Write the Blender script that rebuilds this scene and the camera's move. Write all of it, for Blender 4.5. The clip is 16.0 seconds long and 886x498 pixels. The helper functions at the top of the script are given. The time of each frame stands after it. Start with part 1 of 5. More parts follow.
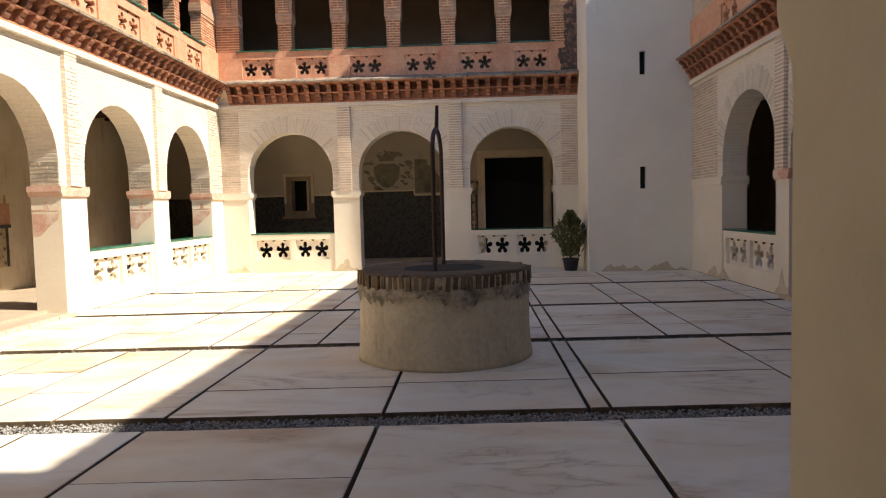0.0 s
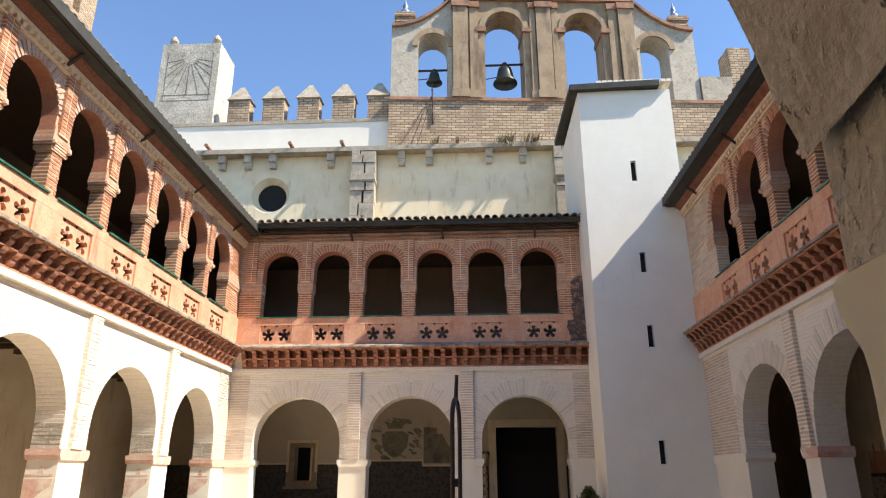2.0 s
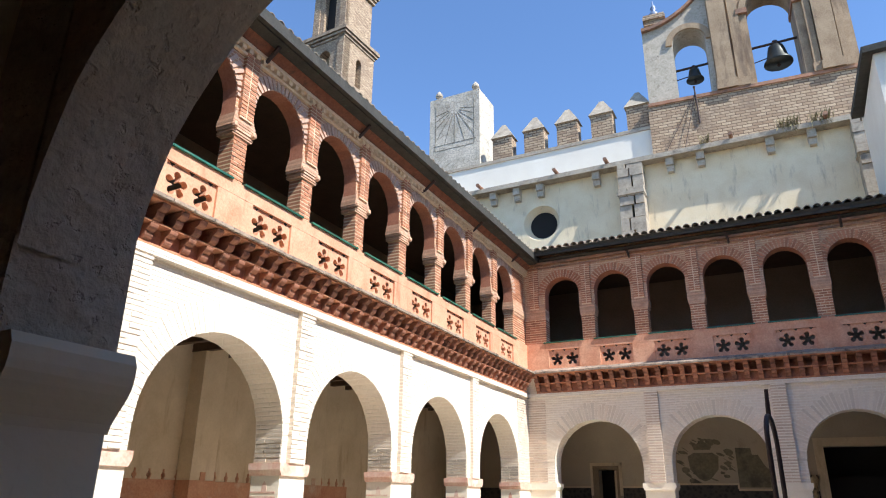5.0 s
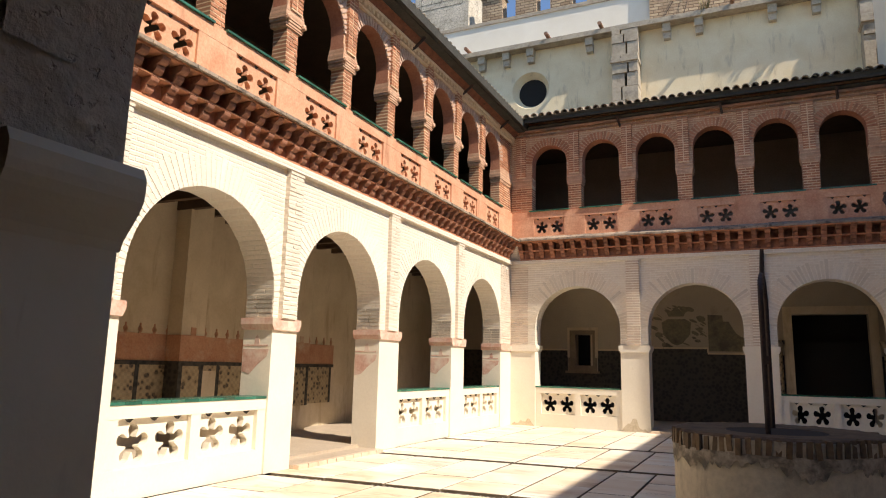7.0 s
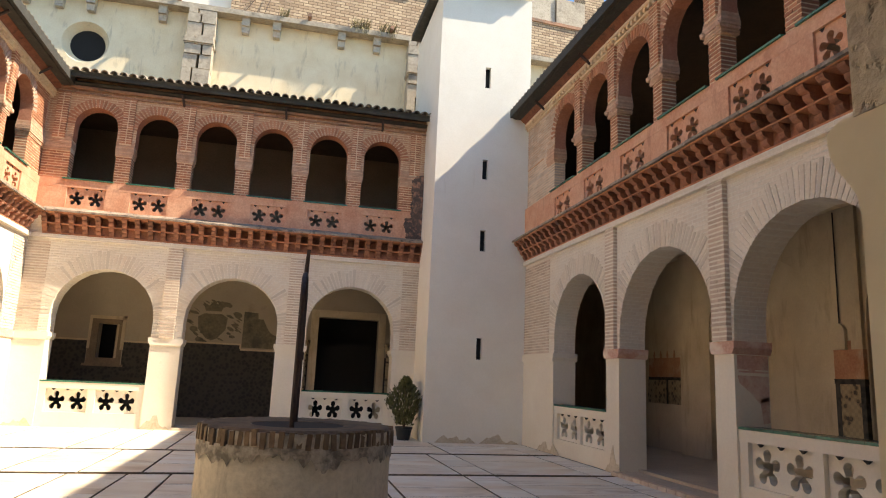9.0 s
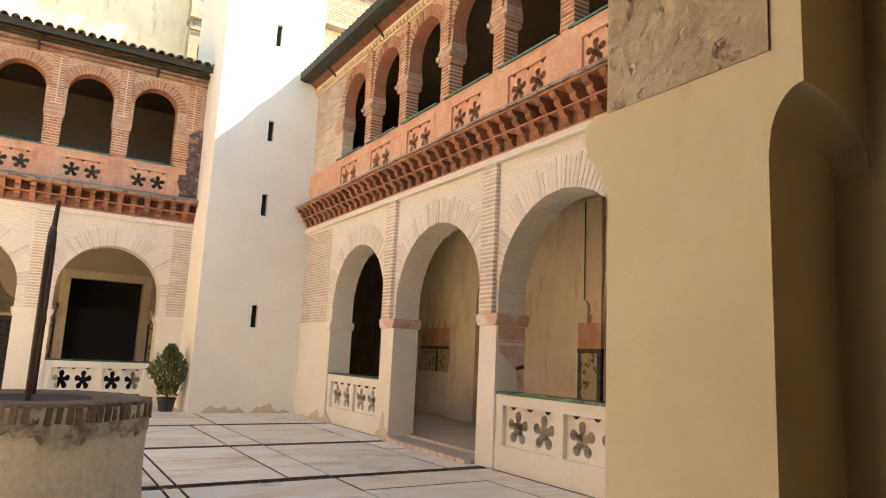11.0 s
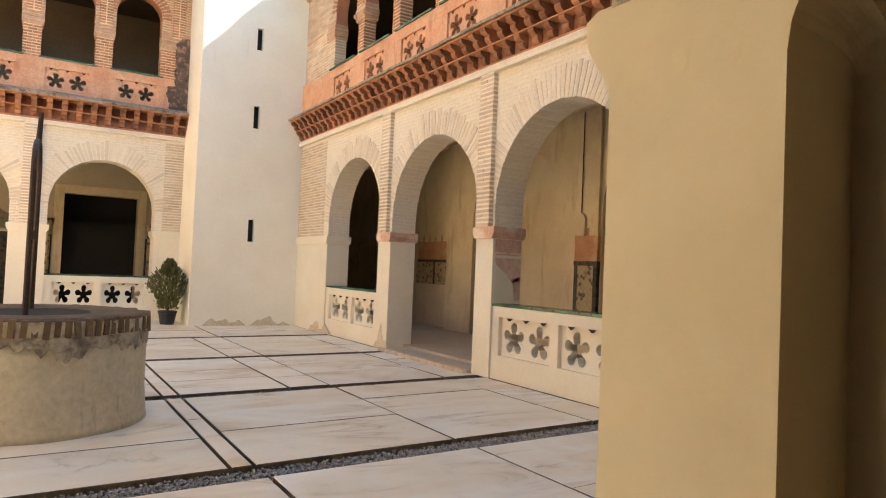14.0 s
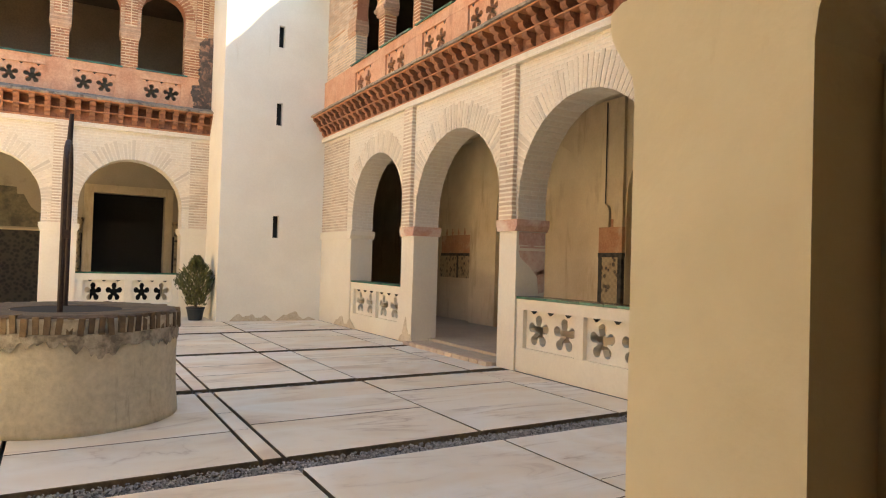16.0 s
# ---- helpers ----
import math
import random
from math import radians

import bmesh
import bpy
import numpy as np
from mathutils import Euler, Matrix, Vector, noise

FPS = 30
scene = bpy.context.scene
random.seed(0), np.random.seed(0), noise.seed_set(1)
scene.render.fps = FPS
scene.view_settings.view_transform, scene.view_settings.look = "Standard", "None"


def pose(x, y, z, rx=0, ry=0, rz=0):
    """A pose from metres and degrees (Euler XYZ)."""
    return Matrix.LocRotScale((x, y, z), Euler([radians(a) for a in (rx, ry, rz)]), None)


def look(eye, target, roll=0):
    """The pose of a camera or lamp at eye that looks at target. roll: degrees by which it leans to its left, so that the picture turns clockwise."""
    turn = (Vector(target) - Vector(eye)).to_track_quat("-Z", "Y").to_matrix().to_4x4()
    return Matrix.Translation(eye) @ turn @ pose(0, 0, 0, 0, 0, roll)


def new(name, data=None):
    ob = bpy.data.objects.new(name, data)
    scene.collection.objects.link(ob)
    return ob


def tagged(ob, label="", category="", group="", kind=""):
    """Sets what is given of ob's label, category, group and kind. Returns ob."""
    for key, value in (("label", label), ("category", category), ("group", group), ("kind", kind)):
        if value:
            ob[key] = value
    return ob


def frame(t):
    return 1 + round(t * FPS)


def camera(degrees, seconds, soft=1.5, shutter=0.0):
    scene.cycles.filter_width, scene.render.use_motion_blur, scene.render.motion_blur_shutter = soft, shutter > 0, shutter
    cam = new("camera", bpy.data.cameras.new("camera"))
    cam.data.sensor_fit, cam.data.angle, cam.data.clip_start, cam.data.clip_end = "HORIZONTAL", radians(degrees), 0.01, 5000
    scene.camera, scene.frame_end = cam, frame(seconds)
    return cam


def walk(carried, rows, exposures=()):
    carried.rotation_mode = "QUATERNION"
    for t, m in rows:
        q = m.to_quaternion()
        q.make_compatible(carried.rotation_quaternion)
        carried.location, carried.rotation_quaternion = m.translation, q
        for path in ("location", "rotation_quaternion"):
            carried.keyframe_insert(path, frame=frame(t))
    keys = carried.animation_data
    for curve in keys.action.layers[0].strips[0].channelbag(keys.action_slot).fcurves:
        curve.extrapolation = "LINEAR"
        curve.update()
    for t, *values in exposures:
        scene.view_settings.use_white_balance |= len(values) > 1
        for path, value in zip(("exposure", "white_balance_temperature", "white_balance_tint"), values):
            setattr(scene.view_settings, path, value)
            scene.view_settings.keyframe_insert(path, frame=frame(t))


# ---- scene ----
cam = camera(66.4, 16.0, soft=1.1)
PATH = [
    (0, (0.942, 0.622, 1.656), (0.846, 2.616, 1.534), -1.4),
    (0.5, (0.882, 0.607, 1.671), (0.781, 2.599, 1.819), -2.2),
    (1, (0.835, 0.589, 1.676), (0.723, 2.549, 2.057), -0.2),
    (1.5, (0.813, 0.59, 1.683), (0.716, 2.525, 2.178), -0.7),
    (2, (0.786, 0.639, 1.697), (0.689, 2.531, 2.34), -0.2),
    (2.5, (0.785, 0.668, 1.699), (0.654, 2.517, 2.45), -1.0),
    (3, (0.787, 0.662, 1.696), (0.602, 2.461, 2.551), -1.4),
    (3.5, (0.791, 0.622, 1.692), (0.422, 2.357, 2.618), -1.7),
    (4, (0.816, 0.56, 1.691), (0.194, 2.245, 2.572), -0.9),
    (4.5, (0.815, 0.526, 1.693), (-0.003, 2.165, 2.495), 0.4),
    (7, (0.497, 0.652, 1.531), (-0.343, 2.435, 1.873), 1.3),
    (7.5, (0.459, 0.759, 1.52), (-0.243, 2.594, 1.896), 1.5),
    (8, (0.434, 0.874, 1.513), (0.118, 2.825, 1.818), 2.1),
    (8.5, (0.415, 0.941, 1.507), (0.531, 2.912, 1.827), 2.1),
    (9, (0.398, 0.975, 1.502), (0.822, 2.893, 1.878), 2.6),
    (9.5, (0.396, 0.975, 1.499), (1.042, 2.837, 1.844), 4.0),
    (10, (0.402, 0.978, 1.497), (1.234, 2.761, 1.854), 4.5),
    (12.5, (0.485, 1.054, 1.515), (1.596, 2.707, 1.686), 2.3),
    (13, (0.49, 1.06, 1.512), (1.597, 2.723, 1.616), 2.9),
    (13.5, (0.489, 1.064, 1.508), (1.572, 2.744, 1.59), 2.6),
    (14, (0.491, 1.069, 1.503), (1.537, 2.773, 1.567), 2.4),
    (14.5, (0.485, 1.078, 1.503), (1.525, 2.786, 1.534), 2.7),
    (15, (0.478, 1.073, 1.497), (1.507, 2.787, 1.525), 2.0),
    (15.5, (0.475, 1.065, 1.495), (1.499, 2.783, 1.486), 2.5),
    (16, (0.469, 1.056, 1.5), (1.458, 2.794, 1.543), 1.7),
]
# seconds, stops, kelvin, tint
EXPOSURES = [(0, 1.05, 7400, 10), (1.5, 1.12, 7100, 10), (2.5, 1.26, 6500, 10), (3.5, 1.12, 6100, 10), (4.5, 1.12, 6000, 10), (7, 0.70, 7200, 12), (8, 0.68, 7100, 11), (9, 1.48, 7700, 10), (9.5, 1.98, 8400, 9), (10, 2.28, 9000, 8), (12.5, 2.70, 9600, 5), (16, 2.64, 9600, 5)]
walk(cam, [(t, look(eye, target, roll)) for t, eye, target, roll in PATH], EXPOSURES)

# ---- light ----
# sun from the south-east, high; direction of travel (-7.5, 1.9, -8.5)
SUN_WAY = Vector((-7.5, 1.9, -8.5)).normalized()
sun = new("sun", bpy.data.lights.new("sun", "SUN"))
sun.data.energy, sun.data.angle, sun.data.color = 4.2, radians(0.6), (1.0, 0.955, 0.88)
sun.matrix_world = SUN_WAY.to_track_quat("-Z", "Y").to_matrix().to_4x4()
world = bpy.data.worlds.new("sky")
scene.world = world
world.use_nodes = True
wn = world.node_tree.nodes
sky = wn.new("ShaderNodeTexSky")
sky.sky_type, sky.sun_disc = "NISHITA", False
sky.sun_elevation = math.asin(-SUN_WAY.z)
sky.sun_rotation = math.atan2(-SUN_WAY.x, -SUN_WAY.y)
sky.air_density, sky.dust_density, sky.ozone_density = 1.0, 0.0, 6.0
wn["Background"].inputs["Strength"].default_value = 0.12
world.node_tree.links.new(sky.outputs[0], wn["Background"].inputs[0])


# ---- materials ----
def nodes_of(name):
    m = bpy.data.materials.new(name)
    m.use_nodes = True
    t = m.node_tree
    return m, t, t.nodes["Principled BSDF"]


def link(t, a, b):
    t.links.new(a, b)


def ramp(t, fac, stops):
    r = t.nodes.new("ShaderNodeValToRGB")
    e = r.color_ramp.elements
    while len(e) < len(stops):
        e.new(0.5)
    for el, (p, c) in zip(e, stops):
        el.position, el.color = p, (*c, 1)
    link(t, fac, r.inputs[0])
    return r.outputs[0]


def noise_at(t, vec, scale, detail=4.0, rough=0.55, distort=0.0):
    n = t.nodes.new("ShaderNodeTexNoise")
    n.inputs["Scale"].default_value, n.inputs["Detail"].default_value = scale, detail
    n.inputs["Roughness"].default_value, n.inputs["Distortion"].default_value = rough, distort
    link(t, vec, n.inputs["Vector"])
    return n.outputs["Fac"]


def mixed(t, fac, a, b, mode="MIX"):
    m = t.nodes.new("ShaderNodeMix")
    m.data_type, m.blend_type = "RGBA", mode
    for sock, v in ((m.inputs[0], fac), (m.inputs[6], a), (m.inputs[7], b)):
        if isinstance(v, (int, float)):
            sock.default_value = v
        elif isinstance(v, tuple):
            sock.default_value = (*v, 1)
        else:
            link(t, v, sock)
    return m.outputs[2]


def calc(t, op, a, b=None):
    m = t.nodes.new("ShaderNodeMath")
    m.operation = op
    for sock, v in zip(m.inputs, (a, b)):
        if v is None:
            continue
        if isinstance(v, (int, float)):
            sock.default_value = v
        else:
            link(t, v, sock)
    return m.outputs[0]


def place(t):
    return t.nodes.new("ShaderNodeNewGeometry").outputs["Position"]


def stretched(t, vec, sx, sy, sz):
    m = t.nodes.new("ShaderNodeMapping")
    m.inputs["Scale"].default_value = (sx, sy, sz)
    link(t, vec, m.inputs["Vector"])
    return m.outputs[0]


def bumped(t, bsdf, height, strength=0.4, dist=0.02):
    b = t.nodes.new("ShaderNodeBump")
    b.inputs["Strength"].default_value, b.inputs["Distance"].default_value = strength, dist
    link(t, height, b.inputs["Height"])
    link(t, b.outputs[0], bsdf.inputs["Normal"])


def surface(name, a, b, dirt=None, scale=1.2, fine=25.0, bump=0.35, rough=0.85, streaks=0.0, island=0.0, random=0.0, dirt_from=0.58, grain=0.35, dscale=1.4, pits=0.0):
    """Two tones at a large scale, grain at a small one, stains of their own shape."""
    m, t, s = nodes_of(name)
    p = place(t)
    big = noise_at(t, p, scale, 6, 0.6, 0.3)
    small = noise_at(t, p, fine, 4, 0.6)
    col = ramp(t, big, [(0.32, a), (0.68, b)])
    col = mixed(t, grain, col, ramp(t, small, [(0.3, tuple(v * 0.75 for v in a)), (0.7, tuple(min(1, v * 1.15) for v in b))]))
    if dirt:
        st = noise_at(t, stretched(t, p, 1.6, 1.6, 0.35 if streaks else 1.6), dscale, 6, 0.65, 0.2)
        col = mixed(t, ramp(t, st, [(dirt_from, (0, 0, 0)), (dirt_from + 0.16, (0.8, 0.8, 0.8))]), col, dirt)
    if island or random:
        if random:
            src = t.nodes.new("ShaderNodeObjectInfo").outputs["Random"]
        else:
            src = t.nodes.new("ShaderNodeNewGeometry").outputs["Random Per Island"]
        k = island or random
        col = mixed(t, 1.0, col, ramp(t, src, [(0.0, (1 - k, 1 - k, 1 - k)), (1.0, (1, 1, 1))]), "MULTIPLY")
    link(t, col, s.inputs["Base Color"])
    s.inputs["Roughness"].default_value = rough
    h = calc(t, "ADD", calc(t, "MULTIPLY", small, 0.4), big)
    if pits:
        hole = ramp(t, noise_at(t, p, 15, 4, 0.55, 0.2), [(0.60, (1, 1, 1)), (0.68, (0, 0, 0))])
        h = calc(t, "ADD", h, calc(t, "MULTIPLY", hole, pits))
        lump = noise_at(t, stretched(t, p, 1, 1, 1.6), 4.5, 2, 0.4)
        h = calc(t, "ADD", h, calc(t, "MULTIPLY", lump, 1.3))
    bumped(t, s, h, bump, 0.05 if pits else 0.02)
    return m


def brickwork(name, a, b, mortar, width=0.27, row=0.062, joint=0.1, bump=0.7, stain=None, rough=0.88, stain_from=0.6, lime=0.5):
    """Courses along any upright wall: the wall's length is x + y, its height z."""
    m, t, s = nodes_of(name)
    p = place(t)
    sep = t.nodes.new("ShaderNodeSeparateXYZ")
    link(t, p, sep.inputs[0])
    com = t.nodes.new("ShaderNodeCombineXYZ")
    wob = noise_at(t, p, 2.5, 3)
    link(t, calc(t, "ADD", sep.outputs[0], sep.outputs[1]), com.inputs[0])
    link(t, calc(t, "ADD", sep.outputs[2], calc(t, "MULTIPLY", wob, 0.03)), com.inputs[1])
    br = t.nodes.new("ShaderNodeTexBrick")
    link(t, com.outputs[0], br.inputs["Vector"])
    br.inputs["Scale"].default_value = 1.0
    br.inputs["Brick Width"].default_value, br.inputs["Row Height"].default_value = width, row
    br.inputs["Mortar Size"].default_value, br.inputs["Mortar Smooth"].default_value = row * joint, 0.6
    br.inputs["Color1"].default_value, br.inputs["Color2"].default_value = (*a, 1), (*b, 1)
    br.inputs["Mortar"].default_value = (*mortar, 1)
    big = noise_at(t, p, 0.9, 6, 0.6, 0.3)
    small = noise_at(t, p, 22, 4, 0.6)
    col = mixed(t, ramp(t, big, [(0.35, (0.0, 0.0, 0.0)), (0.75, (lime, lime, lime))]), br.outputs["Color"], mortar)
    col = mixed(t, 0.5, col, ramp(t, small, [(0.25, (0.72, 0.72, 0.72)), (0.75, (1, 1, 1))]), "MULTIPLY")
    if stain:
        st = noise_at(t, stretched(t, p, 1, 1, 0.5), 1.1, 6, 0.65)
        col = mixed(t, ramp(t, st, [(stain_from, (0, 0, 0)), (stain_from + 0.14, (0.75, 0.75, 0.75))]), col, stain)
    link(t, col, s.inputs["Base Color"])
    s.inputs["Roughness"].default_value = rough
    h = calc(t, "ADD", calc(t, "MULTIPLY", small, 0.25), calc(t, "SUBTRACT", 1.0, br.outputs["Fac"]))
    bumped(t, s, h, bump, 0.012)
    return m


def plain(name, col, rough=0.5, metal=0.0):
    m, t, s = nodes_of(name)
    n = noise_at(t, place(t), 30, 3)
    link(t, ramp(t, n, [(0.3, tuple(v * 0.75 for v in col)), (0.7, tuple(min(1, v * 1.2) for v in col))]), s.inputs["Base Color"])
    s.inputs["Roughness"].default_value, s.inputs["Metallic"].default_value = rough, metal
    bumped(t, s, n, 0.2, 0.005)
    return m


M_WASH = brickwork("limewashed brick", (0.80, 0.70, 0.57), (0.74, 0.63, 0.50), (0.83, 0.755, 0.64), joint=0.20, bump=0.55, lime=0.85, stain=(0.60, 0.49, 0.36), stain_from=0.64)
M_PLASTER = surface("cream lime plaster", (0.75, 0.66, 0.53), (0.82, 0.75, 0.62), dirt=(0.60, 0.48, 0.33), grain=0.12, scale=0.8, bump=0.25, dirt_from=0.68)
M_PIER = surface("ochre jamb plaster", (0.73, 0.64, 0.455), (0.81, 0.73, 0.55), dirt=(0.60, 0.49, 0.32), grain=0.06, scale=1.5, fine=9, bump=0.4, streaks=1, dirt_from=0.62, dscale=4.5)
M_ROUGH = surface("rough stone and mortar", (0.50, 0.42, 0.31), (0.62, 0.54, 0.41), dirt=(0.27, 0.21, 0.14), scale=4, fine=26, bump=0.75, dirt_from=0.60, dscale=7.5, pits=0.6)
M_PILB = surface("pinkish limewashed brick pieces", (0.57, 0.42, 0.31), (0.76, 0.63, 0.50), grain=0.25, scale=2.4, bump=0.4, island=0.22)
M_VOUSS = surface("limewashed voussoirs", (0.70, 0.58, 0.45), (0.83, 0.75, 0.62), grain=0.2, scale=1.6, bump=0.4, island=0.22)
M_VOUSW = surface("thickly limewashed voussoirs", (0.78, 0.69, 0.57), (0.84, 0.77, 0.66), grain=0.2, scale=2, bump=0.4, island=0.08)
M_PILW = surface("limewashed brick pieces", (0.70, 0.57, 0.45), (0.82, 0.73, 0.61), grain=0.2, scale=3, bump=0.4, island=0.16)
M_LIME = surface("cream lime mortar", (0.77, 0.69, 0.57), (0.84, 0.77, 0.65), dirt=(0.58, 0.47, 0.35), grain=0.15, scale=2, bump=0.4, dirt_from=0.66)
M_INTRA = surface("red plastered arch soffit", (0.36, 0.125, 0.065), (0.48, 0.21, 0.125), scale=3, bump=0.3)
M_RINGW = surface("dusty brick ring", (0.50, 0.30, 0.21), (0.66, 0.46, 0.35), dirt=(0.38, 0.20, 0.13), scale=3, bump=0.4, island=0.2)
M_CAPU = surface("pale worn brick capital", (0.55, 0.28, 0.165), (0.72, 0.48, 0.32), dirt=(0.34, 0.15, 0.085), scale=5, bump=0.5, island=0.25)
M_BUFFB = surface("buff brick pieces", (0.58, 0.40, 0.28), (0.74, 0.60, 0.46), grain=0.25, scale=3, bump=0.4, island=0.25)
M_REDB = surface("red brick pieces", (0.48, 0.175, 0.085), (0.64, 0.30, 0.165), dirt=(0.32, 0.13, 0.07), scale=3, bump=0.4, island=0.38)
M_REDO = surface("red brick corbel", (0.33, 0.125, 0.07), (0.48, 0.22, 0.13), dirt=(0.16, 0.07, 0.045), scale=6, bump=0.5, random=0.42, dirt_from=0.52, dscale=4)
M_PINK = surface("pink limewashed render", (0.58, 0.245, 0.13), (0.74, 0.43, 0.27), dirt=(0.40, 0.16, 0.08), scale=2.2, bump=0.4, streaks=1, dirt_from=0.56, dscale=2.2)
M_OCHRE = brickwork("buff and red brick spandrel", (0.60, 0.32, 0.175), (0.52, 0.225, 0.12), (0.74, 0.53, 0.34), joint=0.2, bump=0.7, stain=(0.44, 0.22, 0.14), stain_from=0.56)
M_MORTAR = surface("pale mortar", (0.70, 0.47, 0.28), (0.82, 0.63, 0.42), dirt=(0.44, 0.22, 0.13), scale=3, bump=0.4, dirt_from=0.6)
M_LEDGE = surface("weathered ledge tile", (0.30, 0.225, 0.165), (0.50, 0.39, 0.29), dirt=(0.075, 0.065, 0.055), scale=5, bump=0.8, random=0.3, dirt_from=0.49, dscale=4)
M_CAPRED = surface("worn red painted capital", (0.56, 0.27, 0.19), (0.68, 0.48, 0.38), dirt=(0.76, 0.67, 0.55), scale=3.5, bump=0.3, dirt_from=0.48)
M_GREEN = surface("green glazed tile", (0.03, 0.14, 0.09), (0.06, 0.22, 0.15), dirt=(0.22, 0.20, 0.12), scale=6, bump=0.15, rough=0.25, random=0.5)
M_TILE = surface("weathered roof tile", (0.26, 0.21, 0.15), (0.42, 0.34, 0.25), dirt=(0.08, 0.075, 0.055), scale=6, bump=0.6, random=0.45, dirt_from=0.52)
M_EAVE = surface("dark eave boards", (0.025, 0.025, 0.02), (0.06, 0.055, 0.045), dirt=(0.05, 0.16, 0.10), scale=4, bump=0.6, dirt_from=0.62, dscale=5)
M_RUST = surface("red brown eave board", (0.15, 0.05, 0.028), (0.27, 0.105, 0.055), dirt=(0.06, 0.03, 0.02), scale=5, bump=0.4, dirt_from=0.54, dscale=4)
M_WHITE = surface("white limewash", (0.77, 0.71, 0.60), (0.84, 0.79, 0.685), dirt=(0.66, 0.57, 0.43), grain=0.10, scale=0.9, bump=0.25, streaks=1, dirt_from=0.66)
M_YELLOW = surface("faded yellow church render", (0.76, 0.61, 0.38), (0.86, 0.74, 0.52), dirt=(0.46, 0.36, 0.23), grain=0.2, scale=1.6, bump=0.6, streaks=1, dirt_from=0.57, dscale=2.6)
M_BROWN = brickwork("old brown brick", (0.36, 0.245, 0.155), (0.58, 0.44, 0.29), (0.17, 0.115, 0.075), joint=0.16, lime=0.10, row=0.115, width=0.36, bump=1.0, stain=(0.24, 0.17, 0.115), stain_from=0.54)
M_PALE = surface("pale weathered stone block", (0.36, 0.31, 0.23), (0.58, 0.51, 0.41), dirt=(0.17, 0.135, 0.10), scale=2.4, fine=12, bump=0.7, dirt_from=0.56, dscale=3.0)
M_STONE = surface("grey weathered stone", (0.30, 0.25, 0.19), (0.50, 0.43, 0.33), dirt=(0.13, 0.11, 0.085), scale=2.6, fine=12, bump=1.0, dirt_from=0.56)
M_BELFRY = surface("brown belfry render", (0.25, 0.165, 0.095), (0.43, 0.315, 0.195), dirt=(0.13, 0.085, 0.055), scale=1.6, bump=0.8, streaks=1, dirt_from=0.50)
M_TERRA = surface("terracotta moulding", (0.30, 0.135, 0.075), (0.42, 0.235, 0.145), dirt=(0.15, 0.10, 0.07), scale=2, bump=0.6, dirt_from=0.46)
M_OLD = surface("sooty buff stone", (0.26, 0.185, 0.12), (0.42, 0.32, 0.215), dirt=(0.12, 0.085, 0.06), scale=2, bump=0.8, dirt_from=0.5)
M_BLUE = plain("blue and white glazed tile", (0.20, 0.25, 0.36), 0.35)
M_BRONZE = plain("dark bronze", (0.05, 0.055, 0.05), 0.45, 0.7)
M_IRON = plain("rusty iron", (0.055, 0.035, 0.03), 0.7, 0.3)
# near-black that stands for unlit depth behind openings
M_BLACK = plain("black for unlit depth", (0.012, 0.011, 0.010), 0.9)
M_WOOD = surface("dark brown ceiling beams", (0.06, 0.035, 0.02), (0.10, 0.06, 0.035), scale=3, bump=0.4)
M_INNER = surface("gallery plaster", (0.56, 0.45, 0.30), (0.70, 0.59, 0.43), dirt=(0.42, 0.31, 0.19), grain=0.15, scale=1.3, bump=0.3, streaks=1, dirt_from=0.56, dscale=1.8)
M_BAND = surface("faded red painted band", (0.42, 0.17, 0.09), (0.56, 0.32, 0.19), dirt=(0.58, 0.46, 0.34), scale=3, bump=0.2, dirt_from=0.54)
M_DARK = plain("plain dark grey", (0.05, 0.045, 0.04), 0.95)
M_PAVE = surface("gallery floor tiles", (0.42, 0.33, 0.24), (0.52, 0.42, 0.32), scale=2, bump=0.3, rough=0.6)
# colours for the unseen south floor and back wall, lowered to dim the bounce
M_BRICKF = surface("dark warm floor that cuts bounce light", (0.17, 0.085, 0.045), (0.26, 0.14, 0.08), scale=3, bump=0.3, rough=0.7)
M_SOUTH = surface("brown that cuts bounce light", (0.28, 0.18, 0.10), (0.36, 0.24, 0.14), scale=1.2, bump=0.3)
M_BARE = surface("bare grey brick", (0.42, 0.36, 0.28), (0.60, 0.53, 0.43), dirt=(0.24, 0.20, 0.15), scale=5, bump=0.9, island=0.3)
M_GRAVEL = surface("grey gravel", (0.34, 0.33, 0.32), (0.58, 0.56, 0.53), scale=9, bump=0.3, island=0.6)
M_BED = surface("gravel bed", (0.03, 0.03, 0.03), (0.07, 0.065, 0.06), scale=12, fine=60, bump=0.8)
M_WELL = surface("stained well plaster", (0.48, 0.42, 0.31), (0.66, 0.585, 0.45), dirt=(0.19, 0.15, 0.105), scale=2.6, fine=18, bump=0.7, streaks=1, dirt_from=0.57, dscale=2.2)
M_RIM = surface("mossy brick rim", (0.16, 0.10, 0.055), (0.34, 0.23, 0.13), dirt=(0.075, 0.055, 0.04), scale=6, bump=1.0, random=0.55, dirt_from=0.50)
M_JOINT = surface("worn lime joint", (0.42, 0.36, 0.27), (0.58, 0.51, 0.39), dirt=(0.16, 0.13, 0.10), scale=7, bump=0.9, dirt_from=0.52, dscale=4)
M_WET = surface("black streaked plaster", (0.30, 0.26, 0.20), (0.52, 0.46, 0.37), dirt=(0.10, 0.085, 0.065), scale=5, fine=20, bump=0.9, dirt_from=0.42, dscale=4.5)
M_POT = plain("black plastic pot", (0.02, 0.022, 0.022), 0.5)
